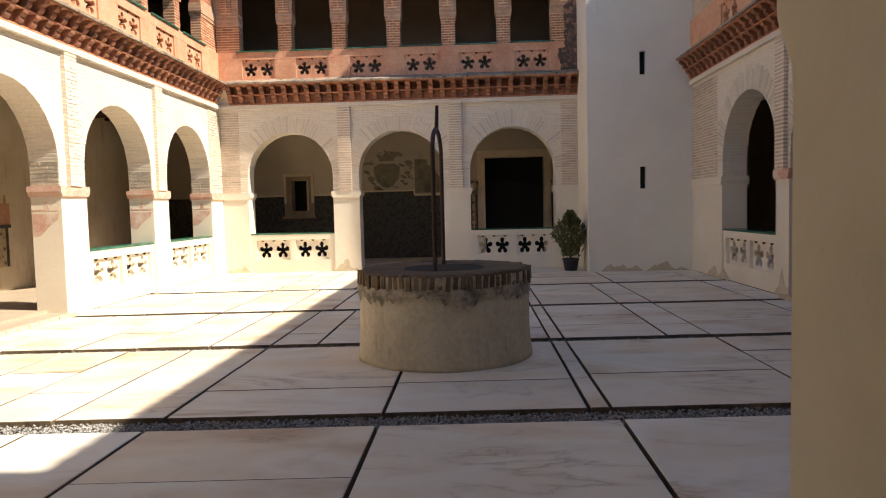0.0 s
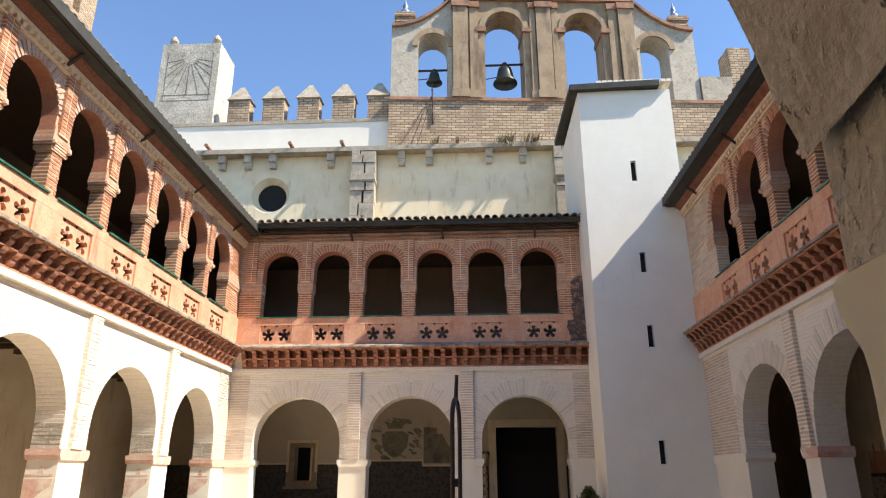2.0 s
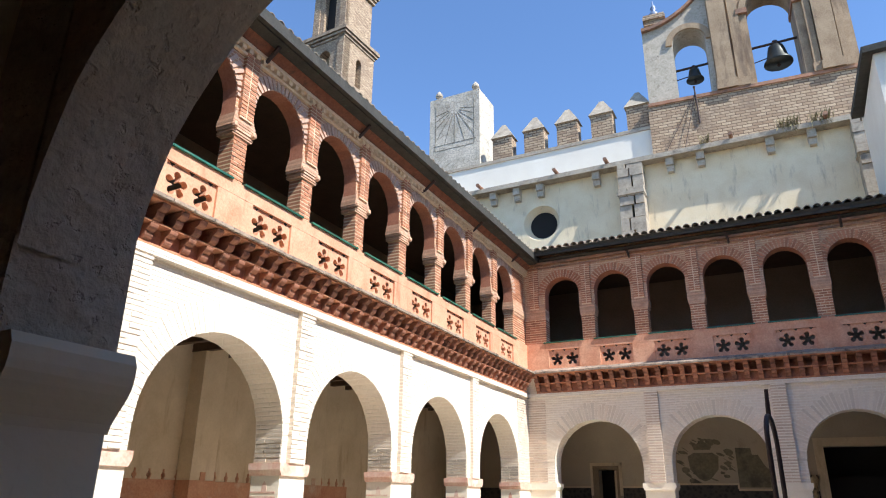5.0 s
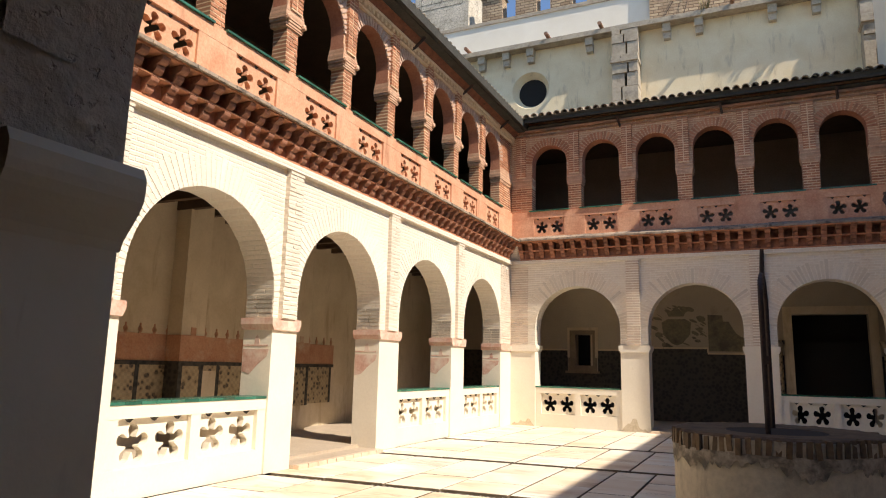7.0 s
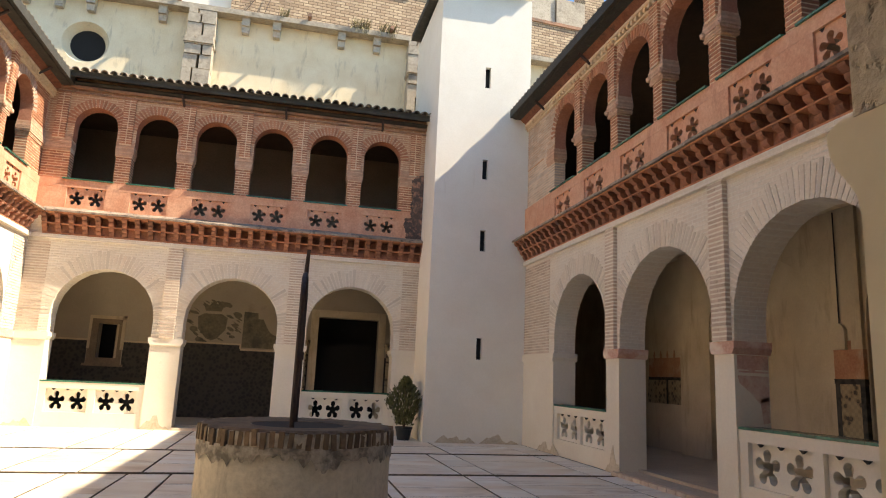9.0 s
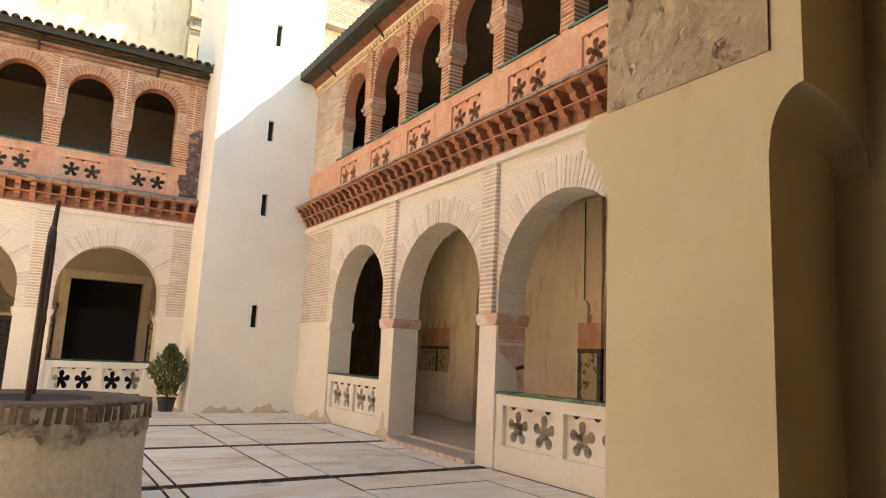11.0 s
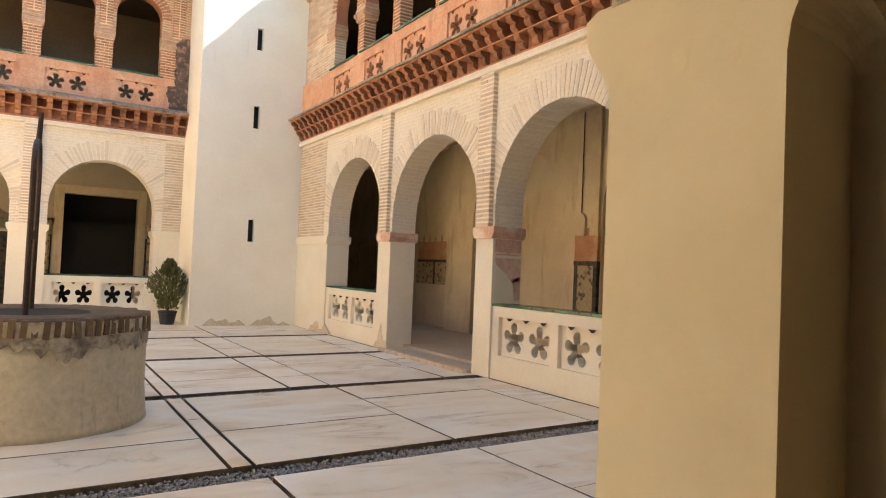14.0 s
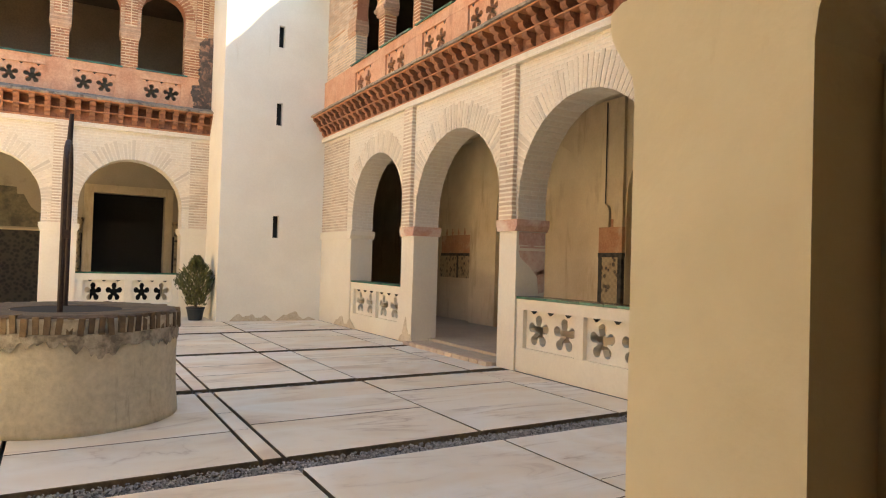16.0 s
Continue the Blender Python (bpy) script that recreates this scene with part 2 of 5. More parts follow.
M_LEAF = surface("conifer leaves", (0.075, 0.095, 0.025), (0.22, 0.205, 0.07), scale=12, bump=0.2, rough=0.6, island=0.5)


def marble():
    m, t, s = nodes_of("veined white marble")
    rnd = t.nodes.new("ShaderNodeObjectInfo").outputs["Random"]
    off = t.nodes.new("ShaderNodeCombineXYZ")
    link(t, calc(t, "MULTIPLY", rnd, 37.0), off.inputs[2])
    add = t.nodes.new("ShaderNodeVectorMath")
    add.operation = "ADD"
    link(t, place(t), add.inputs[0])
    link(t, off.outputs[0], add.inputs[1])
    p = add.outputs[0]
    band = noise_at(t, stretched(t, p, 0.55, 0.9, 1.0), 1.1, 5, 0.5, 0.8)
    col = ramp(t, band, [(0.30, (0.76, 0.69, 0.58)), (0.45, (0.85, 0.82, 0.76)), (0.60, (0.80, 0.71, 0.59)), (0.76, (0.60, 0.45, 0.32))])
    turn = t.nodes.new("ShaderNodeMapping")
    turn.inputs["Rotation"].default_value = (0, 0, 0.5)
    turn.inputs["Scale"].default_value = (0.35, 1.3, 1.0)
    link(t, p, turn.inputs["Vector"])
    v = noise_at(t, turn.outputs[0], 1.0, 6, 0.55, 1.4)
    vein = ramp(t, calc(t, "ABSOLUTE", calc(t, "SUBTRACT", v, 0.5)), [(0.0, (0.8, 0.8, 0.8)), (0.012, (0.3, 0.3, 0.3)), (0.06, (0, 0, 0))])
    some = ramp(t, noise_at(t, p, 0.9, 3), [(0.46, (0, 0, 0)), (0.64, (0.9, 0.9, 0.9))])
    col = mixed(t, calc(t, "MULTIPLY", vein, some), col, (0.40, 0.27, 0.17))
    col = mixed(t, 1.0, col, ramp(t, rnd, [(0.0, (0.90, 0.86, 0.80)), (0.35, (1, 0.93, 0.83)), (0.65, (0.97, 0.88, 0.76)), (1.0, (1, 0.98, 0.95))]), "MULTIPLY")
    grime = noise_at(t, p, 6, 6, 0.7)
    col = mixed(t, ramp(t, grime, [(0.58, (0, 0, 0)), (0.85, (0.35, 0.35, 0.35))]), col, (0.40, 0.34, 0.28))
    link(t, col, s.inputs["Base Color"])
    link(t, ramp(t, grime, [(0.3, (0.42, 0.42, 0.42)), (0.7, (0.62, 0.62, 0.62))]), s.inputs["Roughness"])
    bumped(t, s, grime, 0.12, 0.01)
    return m


M_MARBLE = marble()


def crazed(name, a, b, crack):
    """Old limewash broken into a net of fine cracks."""
    m, t, s = nodes_of(name)
    p = place(t)
    col = ramp(t, noise_at(t, p, 1.8, 6, 0.65), [(0.35, a), (0.65, b)])
    v = t.nodes.new("ShaderNodeTexVoronoi")
    v.feature = "DISTANCE_TO_EDGE"
    v.inputs["Scale"].default_value = 6.5
    link(t, p, v.inputs["Vector"])
    line = ramp(t, v.outputs["Distance"], [(0.0, (0.6, 0.6, 0.6)), (0.025, (0.4, 0.4, 0.4)), (0.06, (0, 0, 0))])
    col = mixed(t, line, col, crack)
    link(t, col, s.inputs["Base Color"])
    s.inputs["Roughness"].default_value = 0.9
    bumped(t, s, noise_at(t, p, 14, 4), 0.5, 0.03)
    return m


M_CRAZE = crazed("crazed limewash", (0.42, 0.37, 0.29), (0.68, 0.61, 0.50), (0.15, 0.12, 0.09))
M_SAWN = surface("sawn brown slab edge", (0.10, 0.07, 0.045), (0.22, 0.16, 0.10), dirt=(0.05, 0.04, 0.03), scale=8, bump=0.6)


def tilework(name, a, b, c, size, rough=0.3):
    """Patterned glazed tiles on an upright wall."""
    m, t, s = nodes_of(name)
    p = place(t)
    sep = t.nodes.new("ShaderNodeSeparateXYZ")
    link(t, p, sep.inputs[0])
    com = t.nodes.new("ShaderNodeCombineXYZ")
    link(t, calc(t, "ADD", sep.outputs[0], sep.outputs[1]), com.inputs[0])
    link(t, sep.outputs[2], com.inputs[1])
    vor = t.nodes.new("ShaderNodeTexVoronoi")
    vor.inputs["Scale"].default_value = 1.0 / size
    vor.inputs["Randomness"].default_value = 0.85
    link(t, com.outputs[0], vor.inputs["Vector"])
    ch = t.nodes.new("ShaderNodeTexChecker")
    ch.inputs["Scale"].default_value = 2.0 / size
    link(t, com.outputs[0], ch.inputs["Vector"])
    col = ramp(t, vor.outputs["Distance"], [(0.30, a), (0.38, b), (0.62, c)])
    col = mixed(t, 0.25, col, mixed(t, ch.outputs["Fac"], a, b))
    link(t, col, s.inputs["Base Color"])
    s.inputs["Roughness"].default_value = rough
    bumped(t, s, noise_at(t, p, 12, 3), 0.1, 0.01)
    return m


M_AZUL = tilework("patterned glazed wall tiles", (0.06, 0.045, 0.03), (0.34, 0.25, 0.14), (0.46, 0.36, 0.22), 0.115)
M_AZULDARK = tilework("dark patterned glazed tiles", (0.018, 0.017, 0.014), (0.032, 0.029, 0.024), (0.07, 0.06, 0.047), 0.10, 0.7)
M_WOODF = surface("brown painted surround", (0.20, 0.145, 0.095), (0.30, 0.225, 0.15), scale=4, bump=0.3)
# darker copy of the gallery plaster; the north gallery's shade is in the colour
M_NSHADE = surface("gallery plaster darkened for shade", (0.40, 0.33, 0.25), (0.50, 0.43, 0.33), dirt=(0.30, 0.24, 0.18), scale=0.8, bump=0.3, dirt_from=0.62, grain=0.15)
# darker plaster: the shade inside the upper gallery is put into the colour
M_UPSHADE = surface("upper gallery plaster with shade in its colour", (0.20, 0.15, 0.10), (0.28, 0.22, 0.16), scale=1.2, bump=0.3)
M_MURAL = surface("faded mural painting", (0.12, 0.11, 0.08), (0.26, 0.22, 0.15), dirt=(0.07, 0.07, 0.055), scale=5, fine=14, bump=0.15, dirt_from=0.5)


# ---- shapes ----
def box(bm, x0, x1, y0, y1, z0, z1, P=None):
    v = [bm.verts.new(P(x, y, z) if P else (x, y, z)) for x in (x0, x1) for y in (y0, y1) for z in (z0, z1)]
    for f in ((0, 1, 3, 2), (4, 6, 7, 5), (0, 4, 5, 1), (2, 3, 7, 6), (0, 2, 6, 4), (1, 5, 7, 3)):
        bm.faces.new([v[i] for i in f])


def prism(bm, pts, n0, n1, P):
    """A flat outline of (u, z) given depth from n0 to n1."""
    a = [bm.verts.new(P(u, n0, z)) for u, z in pts]
    b = [bm.verts.new(P(u, n1, z)) for u, z in pts]
    bm.faces.new(a)
    bm.faces.new(b[::-1])
    for i in range(len(pts)):
        j = (i + 1) % len(pts)
        bm.faces.new((a[i], b[i], b[j], a[j]))


def turned(bm, profile, cx, cy, seg=24):
    """A body of revolution about an upright axis, from (radius, z) pairs."""
    rings = []
    for r, z in profile:
        rings.append([bm.verts.new((cx + r * math.cos(2 * math.pi * k / seg), cy + r * math.sin(2 * math.pi * k / seg), z)) for k in range(seg)])
    for a, b in zip(rings, rings[1:]):
        for k in range(seg):
            bm.faces.new((a[k], a[(k + 1) % seg], b[(k + 1) % seg], b[k]))
    bm.faces.new(rings[0][::-1])
    bm.faces.new(rings[-1])


def tube(bm, pts, r, seg=8):
    pts = [Vector(p) for p in pts]
    rings = []
    for i, p in enumerate(pts):
        d = (pts[min(i + 1, len(pts) - 1)] - pts[max(i - 1, 0)]).normalized()
        a = d.cross(Vector((0.31, 0.9, 0.17))).normalized()
        b = d.cross(a)
        rr = r[i] if isinstance(r, (list, tuple)) else r
        rings.append([bm.verts.new(p + rr * (a * math.cos(2 * math.pi * k / seg) + b * math.sin(2 * math.pi * k / seg))) for k in range(seg)])
    for a, b in zip(rings, rings[1:]):
        for k in range(seg):
            bm.faces.new((a[k], a[(k + 1) % seg], b[(k + 1) % seg], b[k]))
    bm.faces.new(rings[0][::-1])
    bm.faces.new(rings[-1])


def meshed(name, bm, material, smooth=False, weld=0.0):
    if weld:
        bmesh.ops.remove_doubles(bm, verts=bm.verts, dist=weld)
    bmesh.ops.recalc_face_normals(bm, faces=bm.faces)
    me = bpy.data.meshes.new(name)
    bm.to_mesh(me)
    bm.free()
    me.materials.append(material)
    if smooth:
        me.polygons.foreach_set("use_smooth", [True] * len(me.polygons))
    return me


def part(name, bm, material, parent=None, label="", smooth=False, kind=""):
    ob = new(name, meshed(name, bm, material, smooth))
    ob.parent = parent
    return tagged(ob, label, kind=kind)


def piece(name, me, parent, m):
    ob = new(name, me)
    ob.parent = parent
    ob.matrix_basis = m
    return ob


def base(name, label, category, group="", kind="", at=(0, 0, 0)):
    e = new(name)
    e.location = at
    e.empty_display_size = 0.2
    return tagged(e, label, category, group, kind)


def arch_z(u, o):
    """Height of an opening o = (centre, half width, bottom, centre height, rise) at u, or None outside it."""
    d = abs(u - o[0])
    if d > o[1] + 1e-6:
        return None
    return o[3] + o[4] * math.sqrt(max(0.0, 1 - (d / o[1]) ** 2))


def screen(bm, u0, u1, z0, top, openings, n0, n1, P, steps=14):
    """A wall of some thickness with arched openings; top: a height or a function of u."""
    tz = top if callable(top) else (lambda u: top)
    cuts = {round(u0, 4), round(u1, 4)}
    for o in openings:
        for k in range(steps + 1):
            cuts.add(round(o[0] - o[1] * math.cos(math.pi * k / steps), 4))
    if callable(top):
        for k in range(61):
            cuts.add(round(u0 + (u1 - u0) * k / 60, 4))
    cuts = sorted(c for c in cuts if u0 - 1e-6 <= c <= u1 + 1e-6)
    for a, b in zip(cuts, cuts[1:]):
        mid = (a + b) / 2
        o = next((o for o in openings if abs(mid - o[0]) < o[1]), None)
        spans = [((z0, z0), (tz(a), tz(b)))]
        if o:
            spans = [((arch_z(a, o) or o[3], arch_z(b, o) or o[3]), (tz(a), tz(b)))]
            if o[2] > z0 + 1e-4:
                spans.append(((z0, z0), (o[2], o[2])))
        for (la, lb), (ha, hb) in spans:
            prism(bm, [(a, la), (b, lb), (b, hb), (a, ha)], n0, n1, P)


def jambs(bm):
    """Drop the doubled inner faces where columns of a screen meet."""
    bmesh.ops.remove_doubles(bm, verts=bm.verts, dist=0.0008)
    seen = {}
    for f in list(bm.faces):
        key = tuple(sorted(v.index for v in f.verts))
        seen.setdefault(key, []).append(f)
    dead = [f for fs in seen.values() if len(fs) > 1 for f in fs]
    bmesh.ops.delete(bm, geom=dead, context="FACES_ONLY")


def star_loop(cx, cz, r, n=60):
    """Five round petals about a small middle."""
    out = []
    for k in range(n):
        a = 2 * math.pi * k / n
        f = (a - math.pi / 2 + math.pi / 5) % (2 * math.pi / 5) - math.pi / 5
        d, p = 0.68, 0.31
        q = p * p - (d * math.sin(f)) ** 2
        rad = max(0.40, d * math.cos(f) + math.sqrt(q) if q > 0 else 0.0)
        out.append((cx + r * rad * math.cos(a), cz + r * rad * math.sin(a)))
    return out


def pierced(w, h, th, material, name):
    """A panel with two five-lobed stars cut right through it, centred on its own origin, its length along x."""
    bm = bmesh.new()
    n = 60
    for c in (-0.25 * w, 0.25 * w):
        hw, hh = w / 4, h / 2
        inner = star_loop(c, -0.03 * h, min(hw, hh) * 0.84)
        outer = []
        for k in range(n):
            a = 2 * math.pi * k / n
            dx, dz = math.cos(a), math.sin(a)
            s = min(hw / max(abs(dx), 1e-9), hh / max(abs(dz), 1e-9))
            outer.append([c + dx * s, dz * s])
        for sx in (-1, 1):
            for sz in (-1, 1):
                k = min(range(n), key=lambda i: (outer[i][0] - c - sx * hw) ** 2 + (outer[i][1] - sz * hh) ** 2)
                outer[k] = [c + sx * hw, sz * hh]
        vs = {}
        for tag, loop in (("i", inner), ("o", outer)):
            for side, y in (("f", 0.0), ("b", th)):
                vs[tag + side] = [bm.verts.new((x, y, z)) for x, z in loop]
        for k in range(n):
            j = (k + 1) % n
            bm.faces.new((vs["if"][k], vs["if"][j], vs["of"][j], vs["of"][k]))
            bm.faces.new((vs["ib"][k], vs["ob"][k], vs["ob"][j], vs["ib"][j]))
            bm.faces.new((vs["if"][k], vs["ib"][k], vs["ib"][j], vs["if"][j]))
            bm.faces.new((vs["of"][k], vs["of"][j], vs["ob"][j], vs["ob"][k]))
    return meshed(name, bm, material)


# ---- the four ranges ----
WEST, EAST, NORTH, SOUTH = -5.90, 6.20, 18.80, 2.28
TOWER_Y, TOWER_X = 17.25, 3.76


class Side:
    """A range: u along it, n out into the court, z up."""

    def __init__(self, name, P, turn, u0, u1, arches, doors, bays, first, eave):
        self.name, self.P, self.turn, self.u0, self.u1 = name, P, turn, u0, u1
        self.arches, self.doors, self.bays, self.first, self.eave = arches, doors, bays, first, eave

    def m(self, u, n, z):
        """A pose at a place of the range, x along it and -y out into the court."""
        return Matrix.Translation(self.P(u, n, z)) @ Matrix.Rotation(self.turn, 4, "Z")


# openings: centre, half width; upper bays: (first centre, pitch, count)
north = Side("north", lambda u, n, z: (u, NORTH - n, z), 0.0, WEST, TOWER_X + 0.05,
             [(-4.02, 1.16), (-1.02, 1.13), (1.97, 1.13)], [1], (-4.755, 1.456, 6), 0.505, 8.57)
west = Side("west", lambda u, n, z: (WEST + n, u, z), radians(90), SOUTH, NORTH,
            [(4.02, 1.26), (7.20, 1.30), (10.31, 1.24), (13.53, 1.24), (16.73, 1.24)], [2], (3.02, 1.578, 10), 0.595, 8.50)
east = Side("east", lambda u, n, z: (EAST - n, u, z), radians(-90), SOUTH, TOWER_Y + 0.3,
            [(4.40, 1.26), (7.64, 1.34), (10.81, 1.40), (14.0, 1.29)], [2], (3.60, 1.60, 8), 0.60, 8.55)
Z_CAP, Z_TOP, Z_BAND, Z_LEDGE, Z_SILL, Z_UCAP = 2.17, 3.77, 4.42, 5.10, 5.95, 6.95
THICK = 0.50


def courses(bm, s, a, b, z0, z1, proud, seed, n0=-0.01):
    """Brick courses over a plain stretch of wall."""
    rng = random.Random(seed)
    z, k = z0, 0
    nb = max(1, round((b - a) / 0.27))
    while z < z1 - 0.05:
        cuts = [a] + [a + (b - a) * (j + (0.5 if k % 2 else 0.0)) / nb + rng.uniform(-0.02, 0.02) for j in range(0 if k % 2 else 1, nb)] + [b]
        for p, q in zip(cuts, cuts[1:]):
            box(bm, p + 0.006, q - 0.006, n0, proud + rng.uniform(-0.005, 0.005), z, z + rng.uniform(0.035, 0.043), s.P)
        z += 0.066
        k += 1


def lower_wall(s):
    """The ground-floor arcade wall, whole, of limewashed brick over plastered piers."""
    w = base("wall_" + s.name, "limewashed brick cloister arcade wall with round arches", "wall", kind="structure")
    ops = [(c, h, 0.0, Z_TOP - h, h) for c, h in s.arches]
    bm = bmesh.new()
    screen(bm, s.u0, s.u1, 2.17, Z_LEDGE, ops, -THICK, 0.0, s.P)
    bm.verts.index_update()
    jambs(bm)
    part("arcade", bm, M_WASH, w)
    # plastered piers below
    edges = [s.u0] + [v for c, h in s.arches for v in (c - h, c + h)] + [s.u1]
    for a, b in zip(edges[0::2], edges[1::2]):
        bm = bmesh.new()
        box(bm, a - 0.0, b + 0.0, -THICK - 0.01, 0.012, 0.0, 2.02, s.P)
        part("pier", bm, M_PLASTER, w)
        bm = bmesh.new()
        pts = [(a - 0.01, 2.0), (b + 0.01, 2.0), (b + 0.05, 2.08), (b + 0.05, 2.17), (a - 0.05, 2.17), (a - 0.05, 2.08)]
        prism(bm, pts, -THICK - 0.04, 0.05, s.P)
        part("capital", bm, M_CAPRED if 0.3 < b - a < 1.2 and s is not north else M_PLASTER, w)
        # brick strip above the capital
        mid = (a + b) / 2
        if a == s.u0 or b == s.u1:
            ca = a + (0.30 if s is east and b == s.u1 else 0.16 if s is north and b == s.u1 else 0.01)
            courses(bm0 := bmesh.new(), s, ca, b - (0.2 if s is north and a == s.u0 else 0.01), 2.19, Z_BAND - 0.01, 0.014, int(mid * 100))
            part("corner_bricks", bm0, M_PILW if s is west else M_PILB, w, kind="stuff")
        elif b - a < 1.2:
            bm = bmesh.new()
            z = 2.18
            k = 0
            rng = random.Random(int(mid * 100))
            while z < Z_BAND - 0.02:
                d = rng.uniform(-0.005, 0.005)
                h = rng.uniform(0.036, 0.043)
                if k % 2:
                    box(bm, mid - 0.17 + d, mid + 0.17 + d, -0.01, 0.080 + d, z, z + h, s.P)
                else:
                    box(bm, mid - 0.17 + d, mid - 0.01, -0.01, 0.079 + d, z, z + h, s.P)
                    box(bm, mid + 0.0, mid + 0.17 + d, -0.01, 0.078 - d, z, z + h, s.P)
                z += 0.066
                k += 1
            part("pilaster", bm, M_PILW if s is west else M_PILB, w, kind="stuff")
            bm = bmesh.new()
            box(bm, mid - 0.165, mid + 0.165, -0.01, 0.072, 2.17, Z_BAND, s.P)
            part("pilaster_core", bm, M_LIME, w)
    # rings of radial bricks
    for c, h in s.arches:
        bm = bmesh.new()
        rng = random.Random(int(c * 77))
        n = int(math.pi * (h + 0.2) / 0.088)
        cz = Z_TOP - h
        for k in range(n):
            g = rng.uniform(0.12, 0.22)
            t0, t1 = math.pi * (k + g) / n, math.pi * (k + 1 - g) / n
            r0, r1 = h - 0.004, h + 0.42 + rng.uniform(-0.07, 0.05)
            d = 0.003 + rng.uniform(0, 0.004 if s is west else 0.008)
            prism(bm, [(c - r * math.cos(t), cz + r * math.sin(t)) for r, t in ((r0, t0), (r0, t1), (r1, t1), (r1, t0))], -0.02, d, s.P)
        part("arch_ring", bm, M_VOUSW if s is west else M_VOUSS, w, kind="stuff")
    # worn red paint on the jambs that face south
    if s is not north:
        for k, (c, h) in enumerate(s.arches[1:] if s is west else s.arches[1:2]):
            e = c + h
            bm = bmesh.new()
            R = lambda a, n, z: s.P(n, a, z)
            box(bm, -THICK, -0.05, e - 0.004, e + 0.01, 1.76, 1.785, R)
            prism(bm, [(-0.30, 1.785), (-0.20, 1.785), (-0.215, 1.88), (-0.25, 1.93), (-0.285, 1.88)], e - 0.004, e + 0.01, R)
            if s is east:
                prism(bm, [(-THICK, 1.12), (-0.40, 1.10), (-0.36, 1.42), (-THICK, 1.46)], e - 0.004, e + 0.01, R)
                box(bm, -THICK, -0.03, e - 0.0035, e + 0.01, 1.80, 1.99, R)
            prism(bm, [(-THICK, 1.40 - 0.06 * (k % 2)), (-0.36, 1.36), (-0.22, 1.50), (-0.06, 1.62), (-0.03, 1.72), (-THICK, 1.72)], e - 0.004, e + 0.01, R)
            part("painted_patch", bm, M_CAPRED, w, "worn red paint")
            bm = bmesh.new()
            rng = random.Random(k + 40)
            z = 2.185
            while z < Z_TOP - h + 0.02 and s is west:
                m = rng.uniform(-0.34, -0.16)
                for p, q in ((-THICK + 0.01, m - 0.008), (m + 0.008, -0.015)):
                    box(bm, p, q, e - rng.uniform(0.004, 0.014), e + 0.01, z, z + 0.050, R)
                z += 0.066
            if s is west:
                part("bare_bricks", bm, M_BARE, w, "bare grey brick in the jamb", kind="stuff")
            else:
                bm.free()
    # band over the spandrels
    bm = bmesh.new()
    box(bm, s.u0, s.u1, -0.01, 0.09, Z_BAND, Z_BAND + 0.10, s.P)
    part("moulding", bm, M_WASH, w)
    return w


LOW_PANEL = pierced(1.0, 0.50, 0.10, M_PLASTER, "panel")
UP_PANEL = pierced(0.88, 0.50, 0.10, M_PINK, "panel")


def capping(name, length, depth, h, parent, s, u, n, z, count, material):
    bm = bmesh.new()
    box(bm, -length / count / 2 + 0.003, length / count / 2 - 0.003, -depth / 2, depth / 2, 0, h)
    me = meshed(name, bm, material)
    for k in range(count):
        piece(name, me, parent, s.m(u + (k + 0.5 - count / 2) * length / count, n, z))


def low_parapet(s, c, h):
    p = base("parapet", "cream plastered parapet with pierced star panels and green tiles", "parapet", "cloister parapets")
    bm = bmesh.new()
    P = s.P
    a, b = c - h, c + h
    box(bm, a, b, -0.36, -0.02, 0.0, 0.34, P)
    box(bm, a, b, -0.36, -0.02, 0.88, 1.03, P)
    w = (b - a - 3 * 0.16) / 2
    for k in range(3):
        box(bm, a + k * (w + 0.16), a + k * (w + 0.16) + 0.16, -0.355, -0.025, 0.34, 0.88, P)
    part("frame", bm, M_PLASTER, p)
    for k in range(2):
        m = s.m(a + 0.16 + w / 2 + k * (w + 0.16), -0.09, 0.61)
        piece("panel", LOW_PANEL, p, m @ Matrix.Diagonal((w / 1.0, 1.0, 0.54 / 0.50, 1)))
        # solid dark wedges: the shade of the cut notches is put into their colour
        for q in (-0.33, 0.0, 0.33):
            bm = bmesh.new()
            x = a + 0.16 + w / 2 + k * (w + 0.16) + q * w
            prism(bm, [(x - 0.05, 0.875), (x + 0.05, 0.875), (x, 0.835)], -0.10, -0.055, P)
            part("notch_shade", bm, M_DARK, p)
    capping("tile", b - a, 0.36, 0.035, p, s, c, -0.19, 1.03, 12, M_GREEN)
    return p


